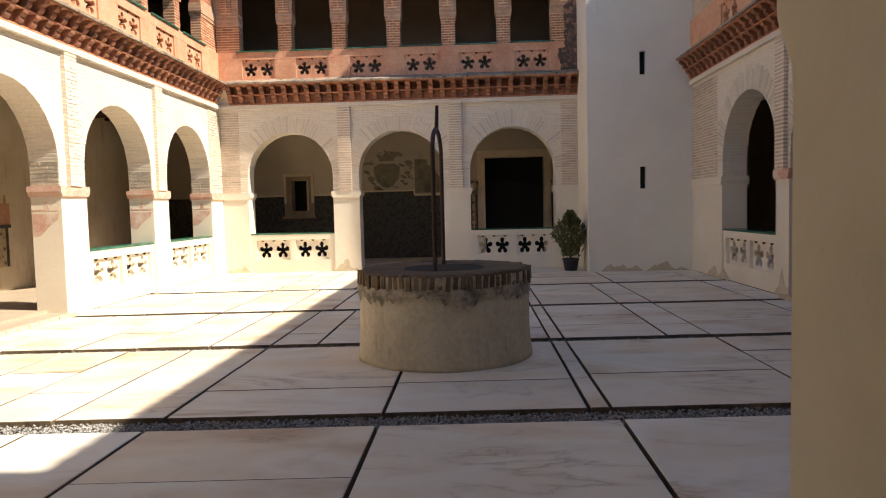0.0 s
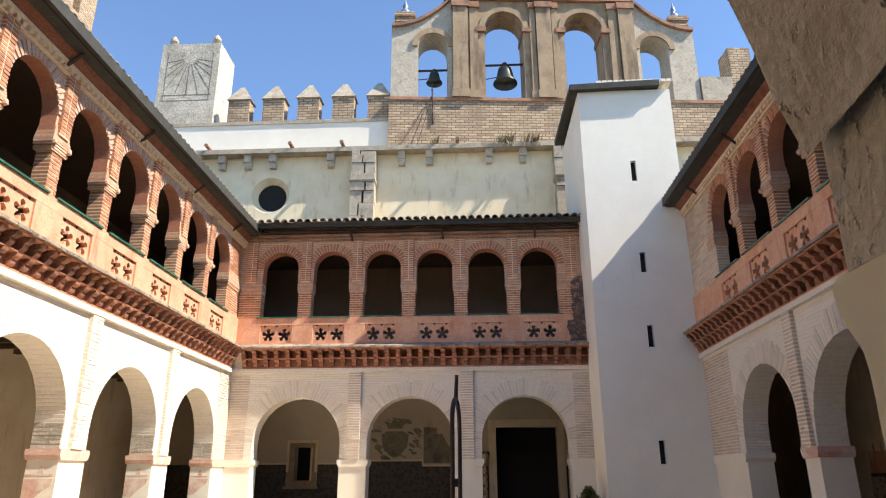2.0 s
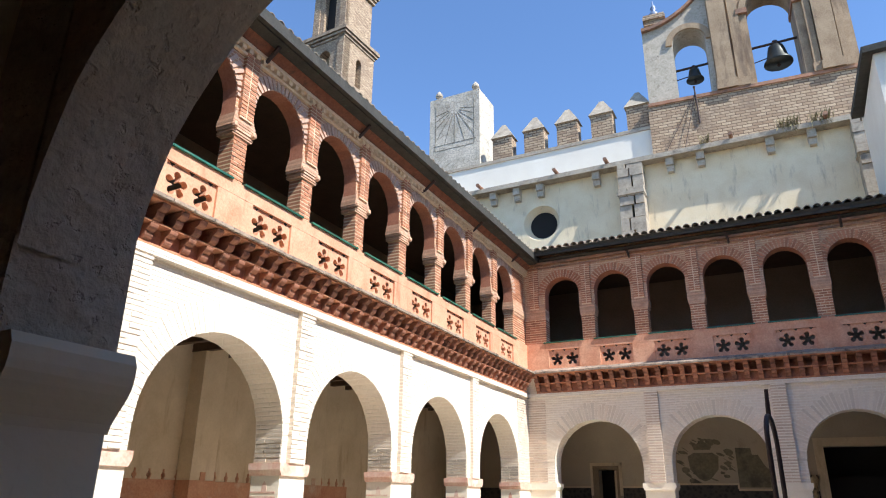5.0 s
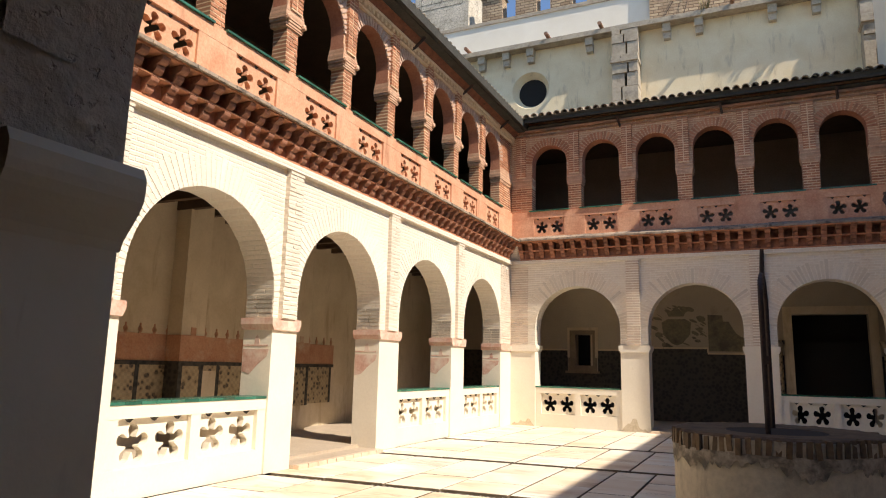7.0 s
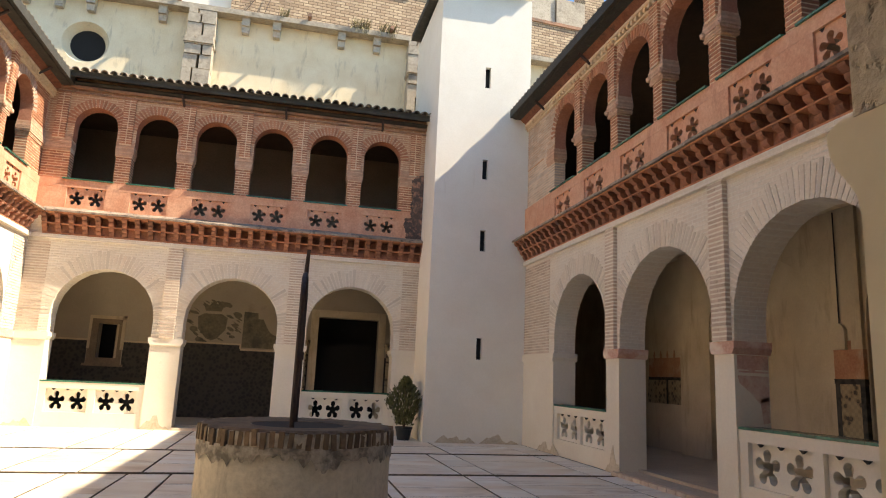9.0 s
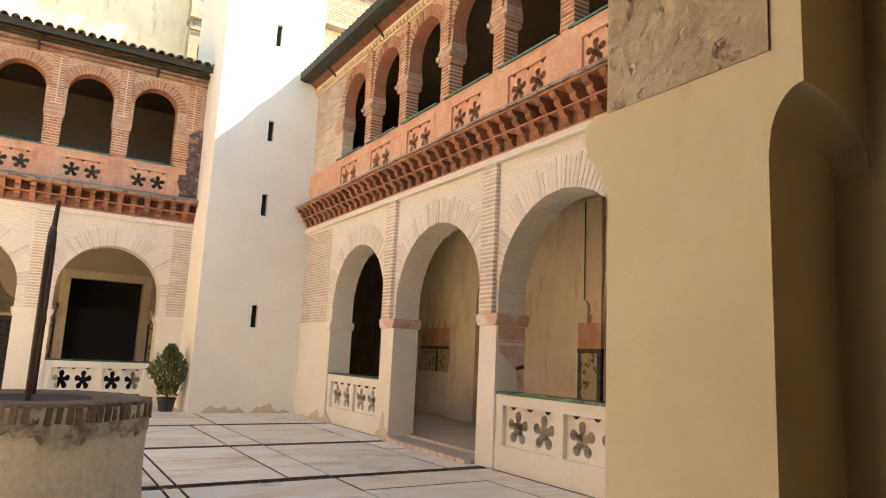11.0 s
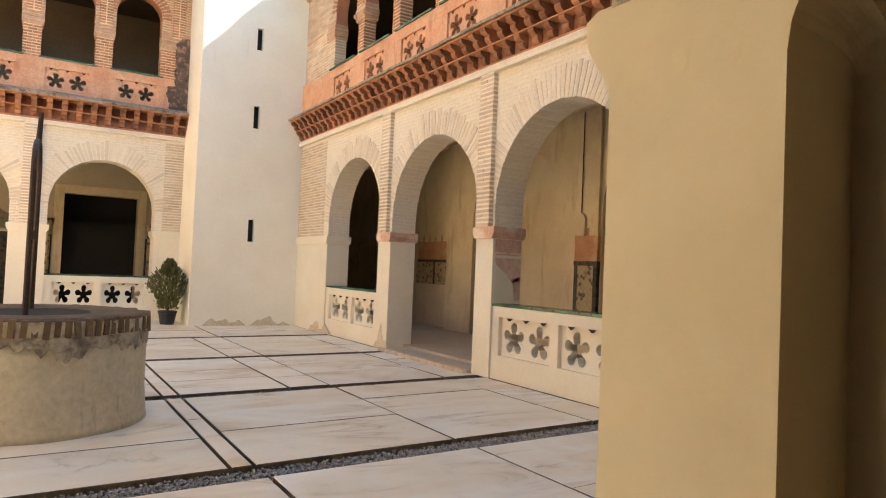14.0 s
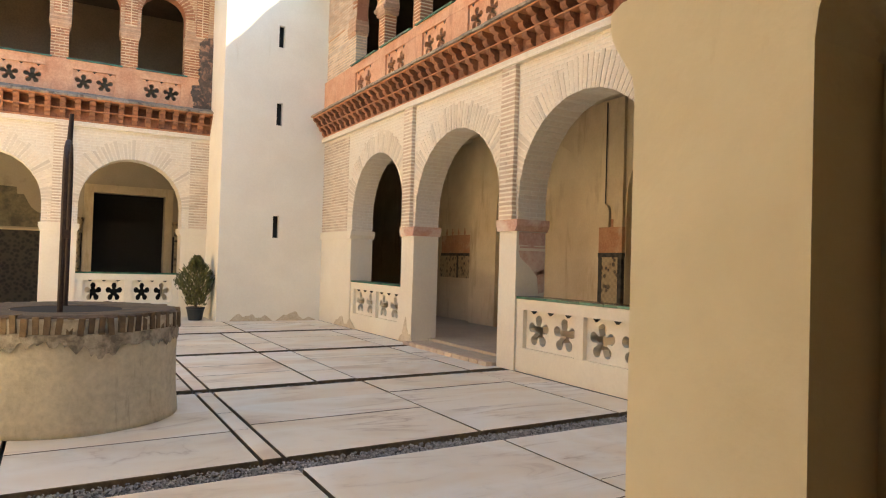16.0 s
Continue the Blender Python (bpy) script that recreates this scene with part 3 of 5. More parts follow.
def cornice(s, w0, w1):
    """Two tiers of brick corbels under a tiled ledge."""
    c = base("cornice_" + s.name, "red brick cornice of two corbel tiers under a worn ledge", "cornice", kind="structure")
    bm = bmesh.new()
    box(bm, w0, w1, -0.02, 0.05, 4.53, 4.57, s.P)
    box(bm, w0, w1, -0.02, 0.34, 5.00, 5.03, s.P)
    box(bm, w0, w1, -0.02, 0.185, 4.772, 4.792, s.P)
    part("course", bm, M_REDB, c)
    bm = bmesh.new()
    box(bm, w0, w1, -0.02, 0.012, 4.575, 5.0, s.P)
    part("corbel_back", bm, M_REDO, c)
    pitch = 0.30
    n = int((w1 - w0) / pitch)
    lo, hi = bmesh.new(), bmesh.new()

    def lobes(steps):
        """Rounded tiers, each standing out over the one below."""
        pts = [(-0.02, steps[0][1])]
        for q0, z0, q1, z1 in steps:
            pts += [(q0 + (q1 - q0) * math.sin(math.pi / 2 * k / 4), z0 + (z1 - z0) * 0.8 * (1 - math.cos(math.pi / 2 * k / 4))) for k in range(5)]
            pts += [(q1, z1 - 0.004)]
        return pts + [(-0.02, steps[-1][3] - 0.004)]

    def body(bm, prof, wd):
        a = [bm.verts.new((-wd / 2, -q, z)) for q, z in prof]
        b = [bm.verts.new((wd / 2, -q, z)) for q, z in prof]
        bm.faces.new(a)
        bm.faces.new(b[::-1])
        for i in range(len(prof)):
            j = (i + 1) % len(prof)
            bm.faces.new((a[i], b[i], b[j], a[j]))
    body(lo, lobes(((0.03, 0.0, 0.105, 0.10), (0.07, 0.10, 0.18, 0.195))), 0.115)
    body(hi, lobes(((0.13, 0.0, 0.25, 0.11), (0.21, 0.11, 0.335, 0.210))), 0.115)
    lo, hi = meshed("corbel", lo, M_REDO), meshed("corbel", hi, M_REDO)
    for k in range(n + 1):
        u = w0 + 0.06 + k * (w1 - w0 - 0.12) / n
        piece("corbel", lo, c, s.m(u, 0.0, 4.575))
        piece("corbel", hi, c, s.m(u, 0.0, 4.785))
    # sloping ledge of flat tiles
    bm = bmesh.new()
    a = [bm.verts.new(v) for v in ((-0.165, 0.03, 0.16), (0.165, 0.03, 0.16), (0.165, -0.40, 0.0), (-0.165, -0.40, 0.0),
                                   (-0.165, 0.03, 0.0), (0.165, 0.03, 0.0), (0.165, -0.40, -0.045), (-0.165, -0.40, -0.045))]
    for f in ((0, 1, 2, 3), (7, 6, 5, 4), (0, 4, 5, 1), (1, 5, 6, 2), (2, 6, 7, 3), (3, 7, 4, 0)):
        bm.faces.new([a[i] for i in f])
    me = meshed("ledge_tile", bm, M_LEDGE)
    n = int((w1 - w0) / 0.335)
    rng = random.Random(5)
    for k in range(n):
        piece("ledge_tile", me, c, s.m(w0 + (k + 0.5) * (w1 - w0) / n, 0.0, 5.065 + rng.uniform(-0.006, 0.006)))
    return c


def upper_wall(s):
    """The upper gallery front: pink parapet, brick piers, arches, brick above."""
    c0, pitch, count = s.bays
    hw = s.first
    w = base("upper_wall_" + s.name, "red brick upper gallery arcade with pink pierced parapet", "wall", kind="structure")
    TH = 0.34 if s is north else 0.27
    lo, hi = s.u0, s.u1
    ops = [(c0 + k * pitch, hw, 0.0, 7.86 - hw, hw) for k in range(count)]
    ops = [o for o in ops if o[0] + hw < hi and o[0] - hw > lo]
    # wall over the capitals
    bm = bmesh.new()
    screen(bm, lo, hi, Z_UCAP, s.eave + 0.02, ops, -TH, 0.0, s.P, 12)
    bm.verts.index_update()
    jambs(bm)
    arcade = part("arcade", bm, M_OCHRE, w)
    arcade.data.materials.append(M_INTRA)
    out = Vector(s.P(0, 1, 0)) - Vector(s.P(0, 0, 0))
    for f in arcade.data.polygons:
        f.material_index = 1 if abs(f.normal.dot(out)) < 0.5 else 0
    edges = [lo] + [v for o in ops for v in (o[0] - o[1], o[0] + o[1])] + [hi]
    for i, (a, b) in enumerate(zip(edges[0::2], edges[1::2])):
        rng = random.Random(i * 31 + int(lo * 10))
        end = a == lo or b == hi
        sv = 0.0 if end else 0.035 if s is north else 0.05
        pa, pb = a + (sv if a > lo else 0.0), b - (sv if b < hi else 0.0)
        bm = bmesh.new()
        box(bm, pa + 0.007, pb - 0.007, -TH + 0.007, -0.007, Z_LEDGE, Z_UCAP, s.P)
        part("pier_core", bm, M_MORTAR, w)
        bm = bmesh.new()
        z, k = Z_SILL - 0.02, 0
        nb = max(2, round((pb - pa) / 0.26))
        while z < Z_UCAP - 0.36:
            off = 0.5 if k % 2 else 0.0
            cuts = [pa] + [pa + (pb - pa) * (j + off) / nb for j in range(1 if not off else 0, nb)] + [pb]
            h = rng.uniform(0.040, 0.047)
            for p, q in zip(cuts, cuts[1:]):
                d = rng.uniform(-0.005, 0.005)
                box(bm, p + 0.006, q - 0.006, -TH + d, d, z, z + h, s.P)
            z += 0.066
            k += 1
        if s is east and b == hi:
            courses(bm, s, a + 0.45, b, Z_UCAP - 0.40, Z_UCAP + 0.05, 0.0, i + 3)
        part("pier_bricks", bm, M_REDB if not (s is east and b == hi) else M_BUFFB, w, kind="stuff")
        # capital: a thin necking, then fins that swell and draw back into the arch
        bm = bmesh.new()
        steps = ((0.03, 0.030), (0.055, 0.024), (0.030, 0.030), (0.075, 0.044), (0.092, 0.044), (0.088, 0.044), (0.072, 0.044), (0.052, 0.044), (0.034, 0.044), (0.016, 0.044), (0.006, 0.044))
        for j, (g, h) in enumerate(steps):
            g = g * (0.35 if s is north else 0.62) - (0.03 if s is north else 0.012)
            front = 0.02 + 0.5 * max(g, 0.0) + rng.uniform(-0.004, 0.004)
            right = a + 0.44 if s is east and b == hi else (b + g if b < hi else hi)
            box(bm, a - g if a > lo else lo, right, -TH - 0.015, front, z, z + h - 0.007, s.P)
            z += h
        part("capital", bm, M_CAPU, w, "worn stepped brick capital")
        if not end and s is not north:
            for e in (a, b):
                bm = bmesh.new()
                turned_at = s.P(e, 0.055, Z_UCAP - 0.17)
                bmesh.ops.create_icosphere(bm, subdivisions=1, radius=0.05, matrix=Matrix.Translation(turned_at) @ Matrix.Diagonal((1, 1, 1.25, 1)))
                part("scroll_boss", bm, M_CAPU, w)
        if b - a >= 0.9:
            courses(bm2 := bmesh.new(), s, a + 0.01, b - 0.12, Z_UCAP + 0.05, s.eave - 0.42, 0.014, i)
            part("corner_bricks", bm2, M_BUFFB if s is east else M_REDB, w, kind="stuff")
        # strip above the capital
        if b - a < 0.9:
            mid = (a + b) / 2
            bm = bmesh.new()
            z = Z_UCAP + 0.03
            while z < s.eave - 0.42:
                d = rng.uniform(-0.006, 0.006)
                for e0, e1 in ((-0.14, -0.012), (0.012, 0.14)):
                    box(bm, mid + e0, mid + e1, -0.01, 0.065 + d, z, z + 0.042, s.P)
                z += 0.064
            part("pilaster", bm, M_REDB, w, kind="stuff")
            bm = bmesh.new()
            box(bm, mid - 0.134, mid + 0.134, -0.01, 0.056, Z_UCAP, s.eave - 0.42, s.P)
            part("pilaster_core", bm, M_MORTAR, w)
    for o in ops:
        bm = bmesh.new()
        rng = random.Random(int(o[0] * 55))
        n = 22
        for k in range(n):
            t0, t1 = math.pi * (k + 0.2) / n, math.pi * (k + 0.8) / n
            r0, r1 = o[1] - 0.003, o[1] + 0.22 + rng.uniform(-0.01, 0.01)
            d = 0.014 + rng.uniform(0, 0.012)
            prism(bm, [(o[0] - r * math.cos(t), o[3] + r * math.sin(t)) for r, t in ((r0, t0), (r0, t1), (r1, t1), (r1, t0))], -0.02, d, s.P)
        part("arch_ring", bm, M_RINGW if s is west else M_REDB, w, kind="stuff")
        # sill with green tiles
        capping("sill_tile", 2 * o[1] + 0.16, 0.30, 0.03, w, s, o[0], -0.055, Z_SILL - 0.03, 5, M_GREEN)
        piece("panel", UP_PANEL, w, s.m(o[0], 0.020, 5.47))
        # dark wedges drawn in place of shaded cuts along the panel top
        for q in (-0.33, 0.0, 0.33):
            bm = bmesh.new()
            prism(bm, [(o[0] + q - 0.05, 5.725), (o[0] + q + 0.05, 5.725), (o[0] + q, 5.67)], 0.0, 0.026, s.P)
            part("notch_shade", bm, M_DARK, w)
    # parapet body around the panels
    bm = bmesh.new()
    box(bm, lo, hi, -0.12, 0.06, Z_LEDGE, 5.22, s.P)
    box(bm, lo, hi, -0.24, 0.06, 5.72, Z_SILL - 0.03, s.P)
    e2 = [lo] + [v for o in ops for v in (o[0] - 0.44, o[0] + 0.44)] + [hi]
    for a, b in zip(e2[0::2], e2[1::2]):
        box(bm, a, b, -0.12, 0.057, 5.22, 5.72, s.P)
    part("parapet", bm, M_PINK, w)
    bm = bmesh.new()
    top = s.eave - (0.0 if s is north else 0.09)
    box(bm, lo, hi, -0.01, 0.06, top - 0.40, top - 0.36, s.P)
    u = lo + 0.05
    while u < hi and s is not north:
        box(bm, u, u + 0.075, 0.0, 0.10, top - 0.36, top - 0.28, s.P)
        u += 0.155
    box(bm, lo, hi, -0.01, 0.12, top - 0.28, top - 0.22, s.P)
    part("dentil_course", bm, M_TERRA if s is north else M_MORTAR, w, kind="stuff")
    return w


def roof(s, lo, hi, back, rise, over=0.44, tiles=True):
    r = base("roof_" + s.name, "lean-to roof of weathered curved clay tiles", "roof", kind="structure")
    P = s.P
    bm = bmesh.new()
    z0 = s.eave - 0.02
    prism_pts = [(over, z0 - (0.03 if s is north else 0.10)), (over + 0.05, z0 + 0.035), (-back, z0 + rise), (-back, z0 + rise - 0.12), (0.0, z0 + 0.03)]
    a = [bm.verts.new(P(lo, n, z)) for n, z in prism_pts]
    b = [bm.verts.new(P(hi, n, z)) for n, z in prism_pts]
    bm.faces.new(a)
    bm.faces.new(b[::-1])
    for i in range(len(prism_pts)):
        j = (i + 1) % len(prism_pts)
        bm.faces.new((a[i], b[i], b[j], a[j]))
    part("deck", bm, M_EAVE, r)
    bm = bmesh.new()
    box(bm, lo, hi, over - 0.03, over + 0.015, z0 - (0.10 if s is north else 0.15), z0 - 0.03, P)
    if s is not north:
        box(bm, lo, hi, 0.20, over + 0.012, z0 - 0.165, z0 - 0.135, P)
        box(bm, lo, hi, over + 0.02, over + 0.10, z0 - 0.14, z0 + 0.055, P)
    part("fascia", bm, M_EAVE, r)
    bm = bmesh.new()
    pts = [(0.0, z0 - 0.20), (0.17, z0 - 0.14), (0.17, z0 - 0.10), (0.0, z0 - 0.16)]
    if s is not north:
        pts = [(0.0, z0 - 0.30), (0.05, z0 - 0.31), (0.24, z0 - 0.17), (0.24, z0 - 0.13), (0.0, z0 - 0.13)]
    a = [bm.verts.new(P(lo, n, z)) for n, z in pts]
    b = [bm.verts.new(P(hi, n, z)) for n, z in pts]
    bm.faces.new(a)
    bm.faces.new(b[::-1])
    for i in range(len(pts)):
        j = (i + 1) % len(pts)
        bm.faces.new((a[i], b[i], b[j], a[j]))
    part("soffit_board", bm, M_EAVE if s is north else M_RUST, r)
    for k in range(int((hi - lo) / 2.6)):
        u = hi - 1.4 - 2.6 * k
        bm = bmesh.new()
        tube(bm, [P(u, 0.02, z0 - 0.38), P(u, 0.10, z0 - 0.36), P(u - 0.03, over - 0.08, z0 - 0.19)], 0.034, 6)
        part("bracket", bm, M_IRON, r)
    # rows of cover tiles, one object a run at the eave
    slope = math.atan2(rise + 0.02, back + over)
    length = math.hypot(rise, back + over)
    bm = bmesh.new()
    rings = []
    for y in (-0.05, 0.42):
        rad = 0.096 if y < 0 else 0.080
        rings.append([[bm.verts.new((q * math.cos(math.pi * k / 6), y, q * math.sin(math.pi * k / 6))) for k in range(7)] for q in (rad, rad - 0.016)])
    (o0, i0), (o1, i1) = rings
    for k in range(6):
        bm.faces.new((o0[k], o0[k + 1], o1[k + 1], o1[k]))
        bm.faces.new((i0[k], i1[k], i1[k + 1], i0[k + 1]))
        bm.faces.new((o0[k], i0[k], i0[k + 1], o0[k + 1]))
    me = meshed("roof_tile", bm, M_TILE, True)
    rest = bmesh.new()
    n = int((hi - lo) / 0.215)
    rng = random.Random(9)
    tilt = Matrix.Rotation(slope, 4, "X")
    for k in range(n):
        u = lo + (k + 0.5) * (hi - lo) / n
        if tiles:
            piece("roof_tile", me, r, s.m(u, over + (0.09 if s is north else 0.03), z0 + (0.030 if s is north else 0.015) + rng.uniform(-0.006, 0.006)) @ tilt @ Matrix.Rotation(rng.uniform(-0.03, 0.03), 4, "Z"))
        pts = [(0.088 * math.cos(math.pi * j / 6), 0.088 * math.sin(math.pi * j / 6)) for j in range(7)]
        f = []
        for dn in (0.38 if tiles else 0.0, length):
            f.append([rest.verts.new(P(u + x, over - dn * math.cos(slope), z0 + 0.045 + dn * math.sin(slope) + z)) for x, z in pts])
        for j in range(6):
            rest.faces.new((f[0][j], f[0][j + 1], f[1][j + 1], f[1][j]))
    part("tile_rows", rest, M_TILE, r, smooth=True, kind="stuff")
    return r


for s in (north, west, east):
    lower_wall(s)
    cornice(s, s.u0 + (0.30 if s is north else 0.0), s.u1 - (0.30 if s is west else 0.0))
    upper_wall(s)
    for k, (c, h) in enumerate(s.arches):
        if k not in s.doors:
            low_parapet(s, c, h)
        else:
            bm = bmesh.new()
            box(bm, c - h + 0.004, c + h - 0.004, -THICK, 0.08, 0.0, 0.055, s.P)
            tagged(part("threshold", bm, M_PAVE), "worn stone threshold with brick edging", "threshold", kind="structure")
            th = bpy.data.objects["threshold"]
            bm = bmesh.new()
            box(bm, -0.115, 0.115, -0.10, 0.0, 0.0, 0.062)
            me = meshed("brick", bm, M_BUFFB)
            n = int(2 * h / 0.24)
            for j in range(n):
                piece("brick", me, th, s.m(c - h + (j + 0.5) * 2 * h / n, 0.08, 0.0))
roof(north, WEST + 0.1, TOWER_X + 0.1, 3.9, 1.55)
roof(west, SOUTH - 3, NORTH + 0.2, 3.9, 1.3, tiles=True)
roof(east, SOUTH - 3, TOWER_Y + 0.05, 3.9, 1.3)


# ---- south range: the arch that the camera looks through ----
def south_range():
    P = lambda u, n, z: (u, SOUTH + n, z)
    w = base("wall_south", "rough plastered arch of the shaded south gallery", "wall", kind="structure")
    bm = bmesh.new()
    ops = [(0.0725, 1.63, 0.0, 2.50, 1.53)]
    screen(bm, WEST, EAST, 2.17, 8.5, ops, -0.47, 0.0, P, 30)
    bm.verts.index_update()
    jambs(bm)
    for v in bm.verts:
        if v.co.z < 4.3 and -1.7 < v.co.x < 1.75:
            d = noise.noise(v.co * 3.1) * 0.03 + noise.noise(v.co * 9.0) * 0.012
            v.co.x += d * (1 if v.co.x < 0 else -1)
            v.co.z += d * 0.6
            # the arch has sagged inwards on its east haunch
            v.co.x -= 0.10 * min(1.0, max(0.0, (v.co.z - 2.2) / 0.4)) * min(1.0, max(0.0, (v.co.x - 0.2) / 0.8))
    part("arch", bm, M_ROUGH, w, "rough stone and mortar arch")
    for a, b in ((WEST, -1.53), (1.70, EAST)):
        bm = bmesh.new()
        box(bm, a, b, -0.46, 0.0, 0.0, 2.12 if a < 0 else 1.93, P)
        part("jamb", bm, M_PIER, w, "ochre plastered arch jamb")
    bm = bmesh.new()
    x, z0, pr = -1.53, 1.90, 0.10
    pts = [(x - 0.3, z0), (x + 0.001, z0)]
    pts += [(x + pr * math.sin(math.pi / 2 * k / 6) ** 1.6, z0 + (2.10 - z0) * k / 6) for k in range(1, 7)]
    pts += [(x + pr, 2.15), (x + pr * 0.8, 2.19), (x - 0.3, 2.19)]
    prism(bm, pts, -0.474, 0.012, P)
    part("impost", bm, M_PIER, w)
    # the east impost swells out into the court only
    bm = bmesh.new()
    pts = [(-0.46, 1.93), (0.0, 1.93)]
    pts += [(0.09 * math.sin(math.pi / 2 * k / 6) ** 1.6, 1.95 + 0.18 * k / 6) for k in range(1, 7)]
    pts += [(0.09, 2.16), (0.05, 2.18), (-0.46, 2.18)]
    prism(bm, pts, 1.70, EAST, lambda u, n, z: P(n, u, z))
    part("impost", bm, M_PIER, w)
    # respond behind the east jamb; the corner between them is filled above a rounded stop
    bm = bmesh.new()
    box(bm, 1.94, 2.6, -1.0, -0.46, 0.0, 4.2, P)
    part("respond", bm, M_PIER, w)
    bm = bmesh.new()
    n = 10
    lower, upper = [], []
    for i in range(n + 1):
        for j in range(n + 1):
            fx, fy = (i / n), (j / n)
            z = 1.94 + 0.145 * math.sqrt(max(0.0, 1 - fx * fx)) * math.sqrt(max(0.0, 1 - (1 - fy) ** 2))
            q = (1.70 + 0.241 * fx, -0.459 - 0.081 * fy)
            lower.append(bm.verts.new(P(*q, z)))
            upper.append(bm.verts.new(P(*q, 2.6)))
    at = lambda i, j: i * (n + 1) + j
    for i in range(n):
        for j in range(n):
            for vv in (lower, upper):
                bm.faces.new((vv[at(i, j)], vv[at(i + 1, j)], vv[at(i + 1, j + 1)], vv[at(i, j + 1)]))
    rim = [at(i, 0) for i in range(n)] + [at(n, j) for j in range(n)] + [at(i, n) for i in range(n, 0, -1)] + [at(0, j) for j in range(n, 0, -1)]
    for p, q in zip(rim, rim[1:] + rim[:1]):
        bm.faces.new((lower[p], lower[q], upper[q], upper[p]))
    part("corner_stop", bm, M_PIER, w, "rounded plaster stop over the rebated corner")
    bm = bmesh.new()
    box(bm, -2.5, -1.95, -1.0, -0.46, 0.0, 4.2, P)
    part("respond", bm, M_PIER, w)
    return w


south_range()
bm = bmesh.new()
box(bm, WEST - 3.5, EAST + 3.5, -2.0, SOUTH + 0.62, 8.45, 8.6)
tagged(part("roof_south", bm, M_EAVE), "dark eave and roof of the south range", "roof", kind="structure")


# ---- gallery shells ----
def slab(name, x0, x1, y0, y1, z0, z1, mat, label, cat):
    bm = bmesh.new()
    box(bm, x0, x1, y0, y1, z0, z1)
    return tagged(part(name, bm, mat), label, cat, kind="structure")


XW, XE, YN, YS = WEST - 3.2, EAST + 3.2, NORTH + 3.2, SOUTH - 4.2
slab("wall_west_back", XW - 0.3, XW, YS - 0.3, YN + 0.3, 0, 8.6, M_INNER, "aged plaster back wall of the west gallery", "wall")
slab("wall_east_back", XE, XE + 0.3, YS - 0.3, YN + 0.3, 0, 8.6, M_INNER, "aged plaster back wall of the east gallery", "wall")
# out of view; its brown keeps bounce off the near arch
slab("wall_south_back", XW, XE, YS - 0.3, YS, 0, 8.6, M_SOUTH, "unseen back wall of the south gallery, browned to cut bounce", "wall")
for nm, x0, x1, y0, y1 in (("west", XW, WEST - 0.35, YS, YN), ("east", EAST + 0.35, XE, YS, YN), ("north", WEST - 0.35, EAST + 0.35, NORTH + 0.36, YN), ("south", WEST - 0.35, EAST + 0.35, YS, SOUTH - 0.42)):
    slab("floor_" + nm, x0, x1, y0, y1, 0.0, 0.10, M_BRICKF if nm == "south" else M_PAVE, "worn gallery floor", "floor")
    if nm == "west":
        # boards on joists across the gallery
        bm = bmesh.new()
        box(bm, x0, x1, y0, y1, 4.42, 4.9)
        y = y0 + 0.3
        while y < y1:
            box(bm, x0, x1, y, y + 0.12, 4.25, 4.425)
            y += 0.62
        tagged(part("ceiling_west", bm, M_WOOD), "dark timber gallery ceiling on joists", "ceiling", kind="structure")
    else:
        slab("ceiling_" + nm, x0, x1, y0, y1, 4.55, 4.9, M_WOOD if nm == "south" else M_INNER, "plain gallery ceiling", "ceiling")
    slab("upper_ceiling_" + nm, x0, x1, y0, y1, 8.3, 8.42, M_WOOD, "dark timber ceiling of the upper gallery", "ceiling")


# thin sheets over the upper back walls, coloured dark for the gallery's shade
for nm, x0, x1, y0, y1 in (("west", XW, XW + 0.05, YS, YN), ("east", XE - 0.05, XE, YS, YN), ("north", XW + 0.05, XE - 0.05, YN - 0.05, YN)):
    slab("upper_back_wall_" + nm, x0, x1, y0, y1, 4.9, 8.3, M_UPSHADE, "upper gallery wall sheet coloured dark for shade", "wall")


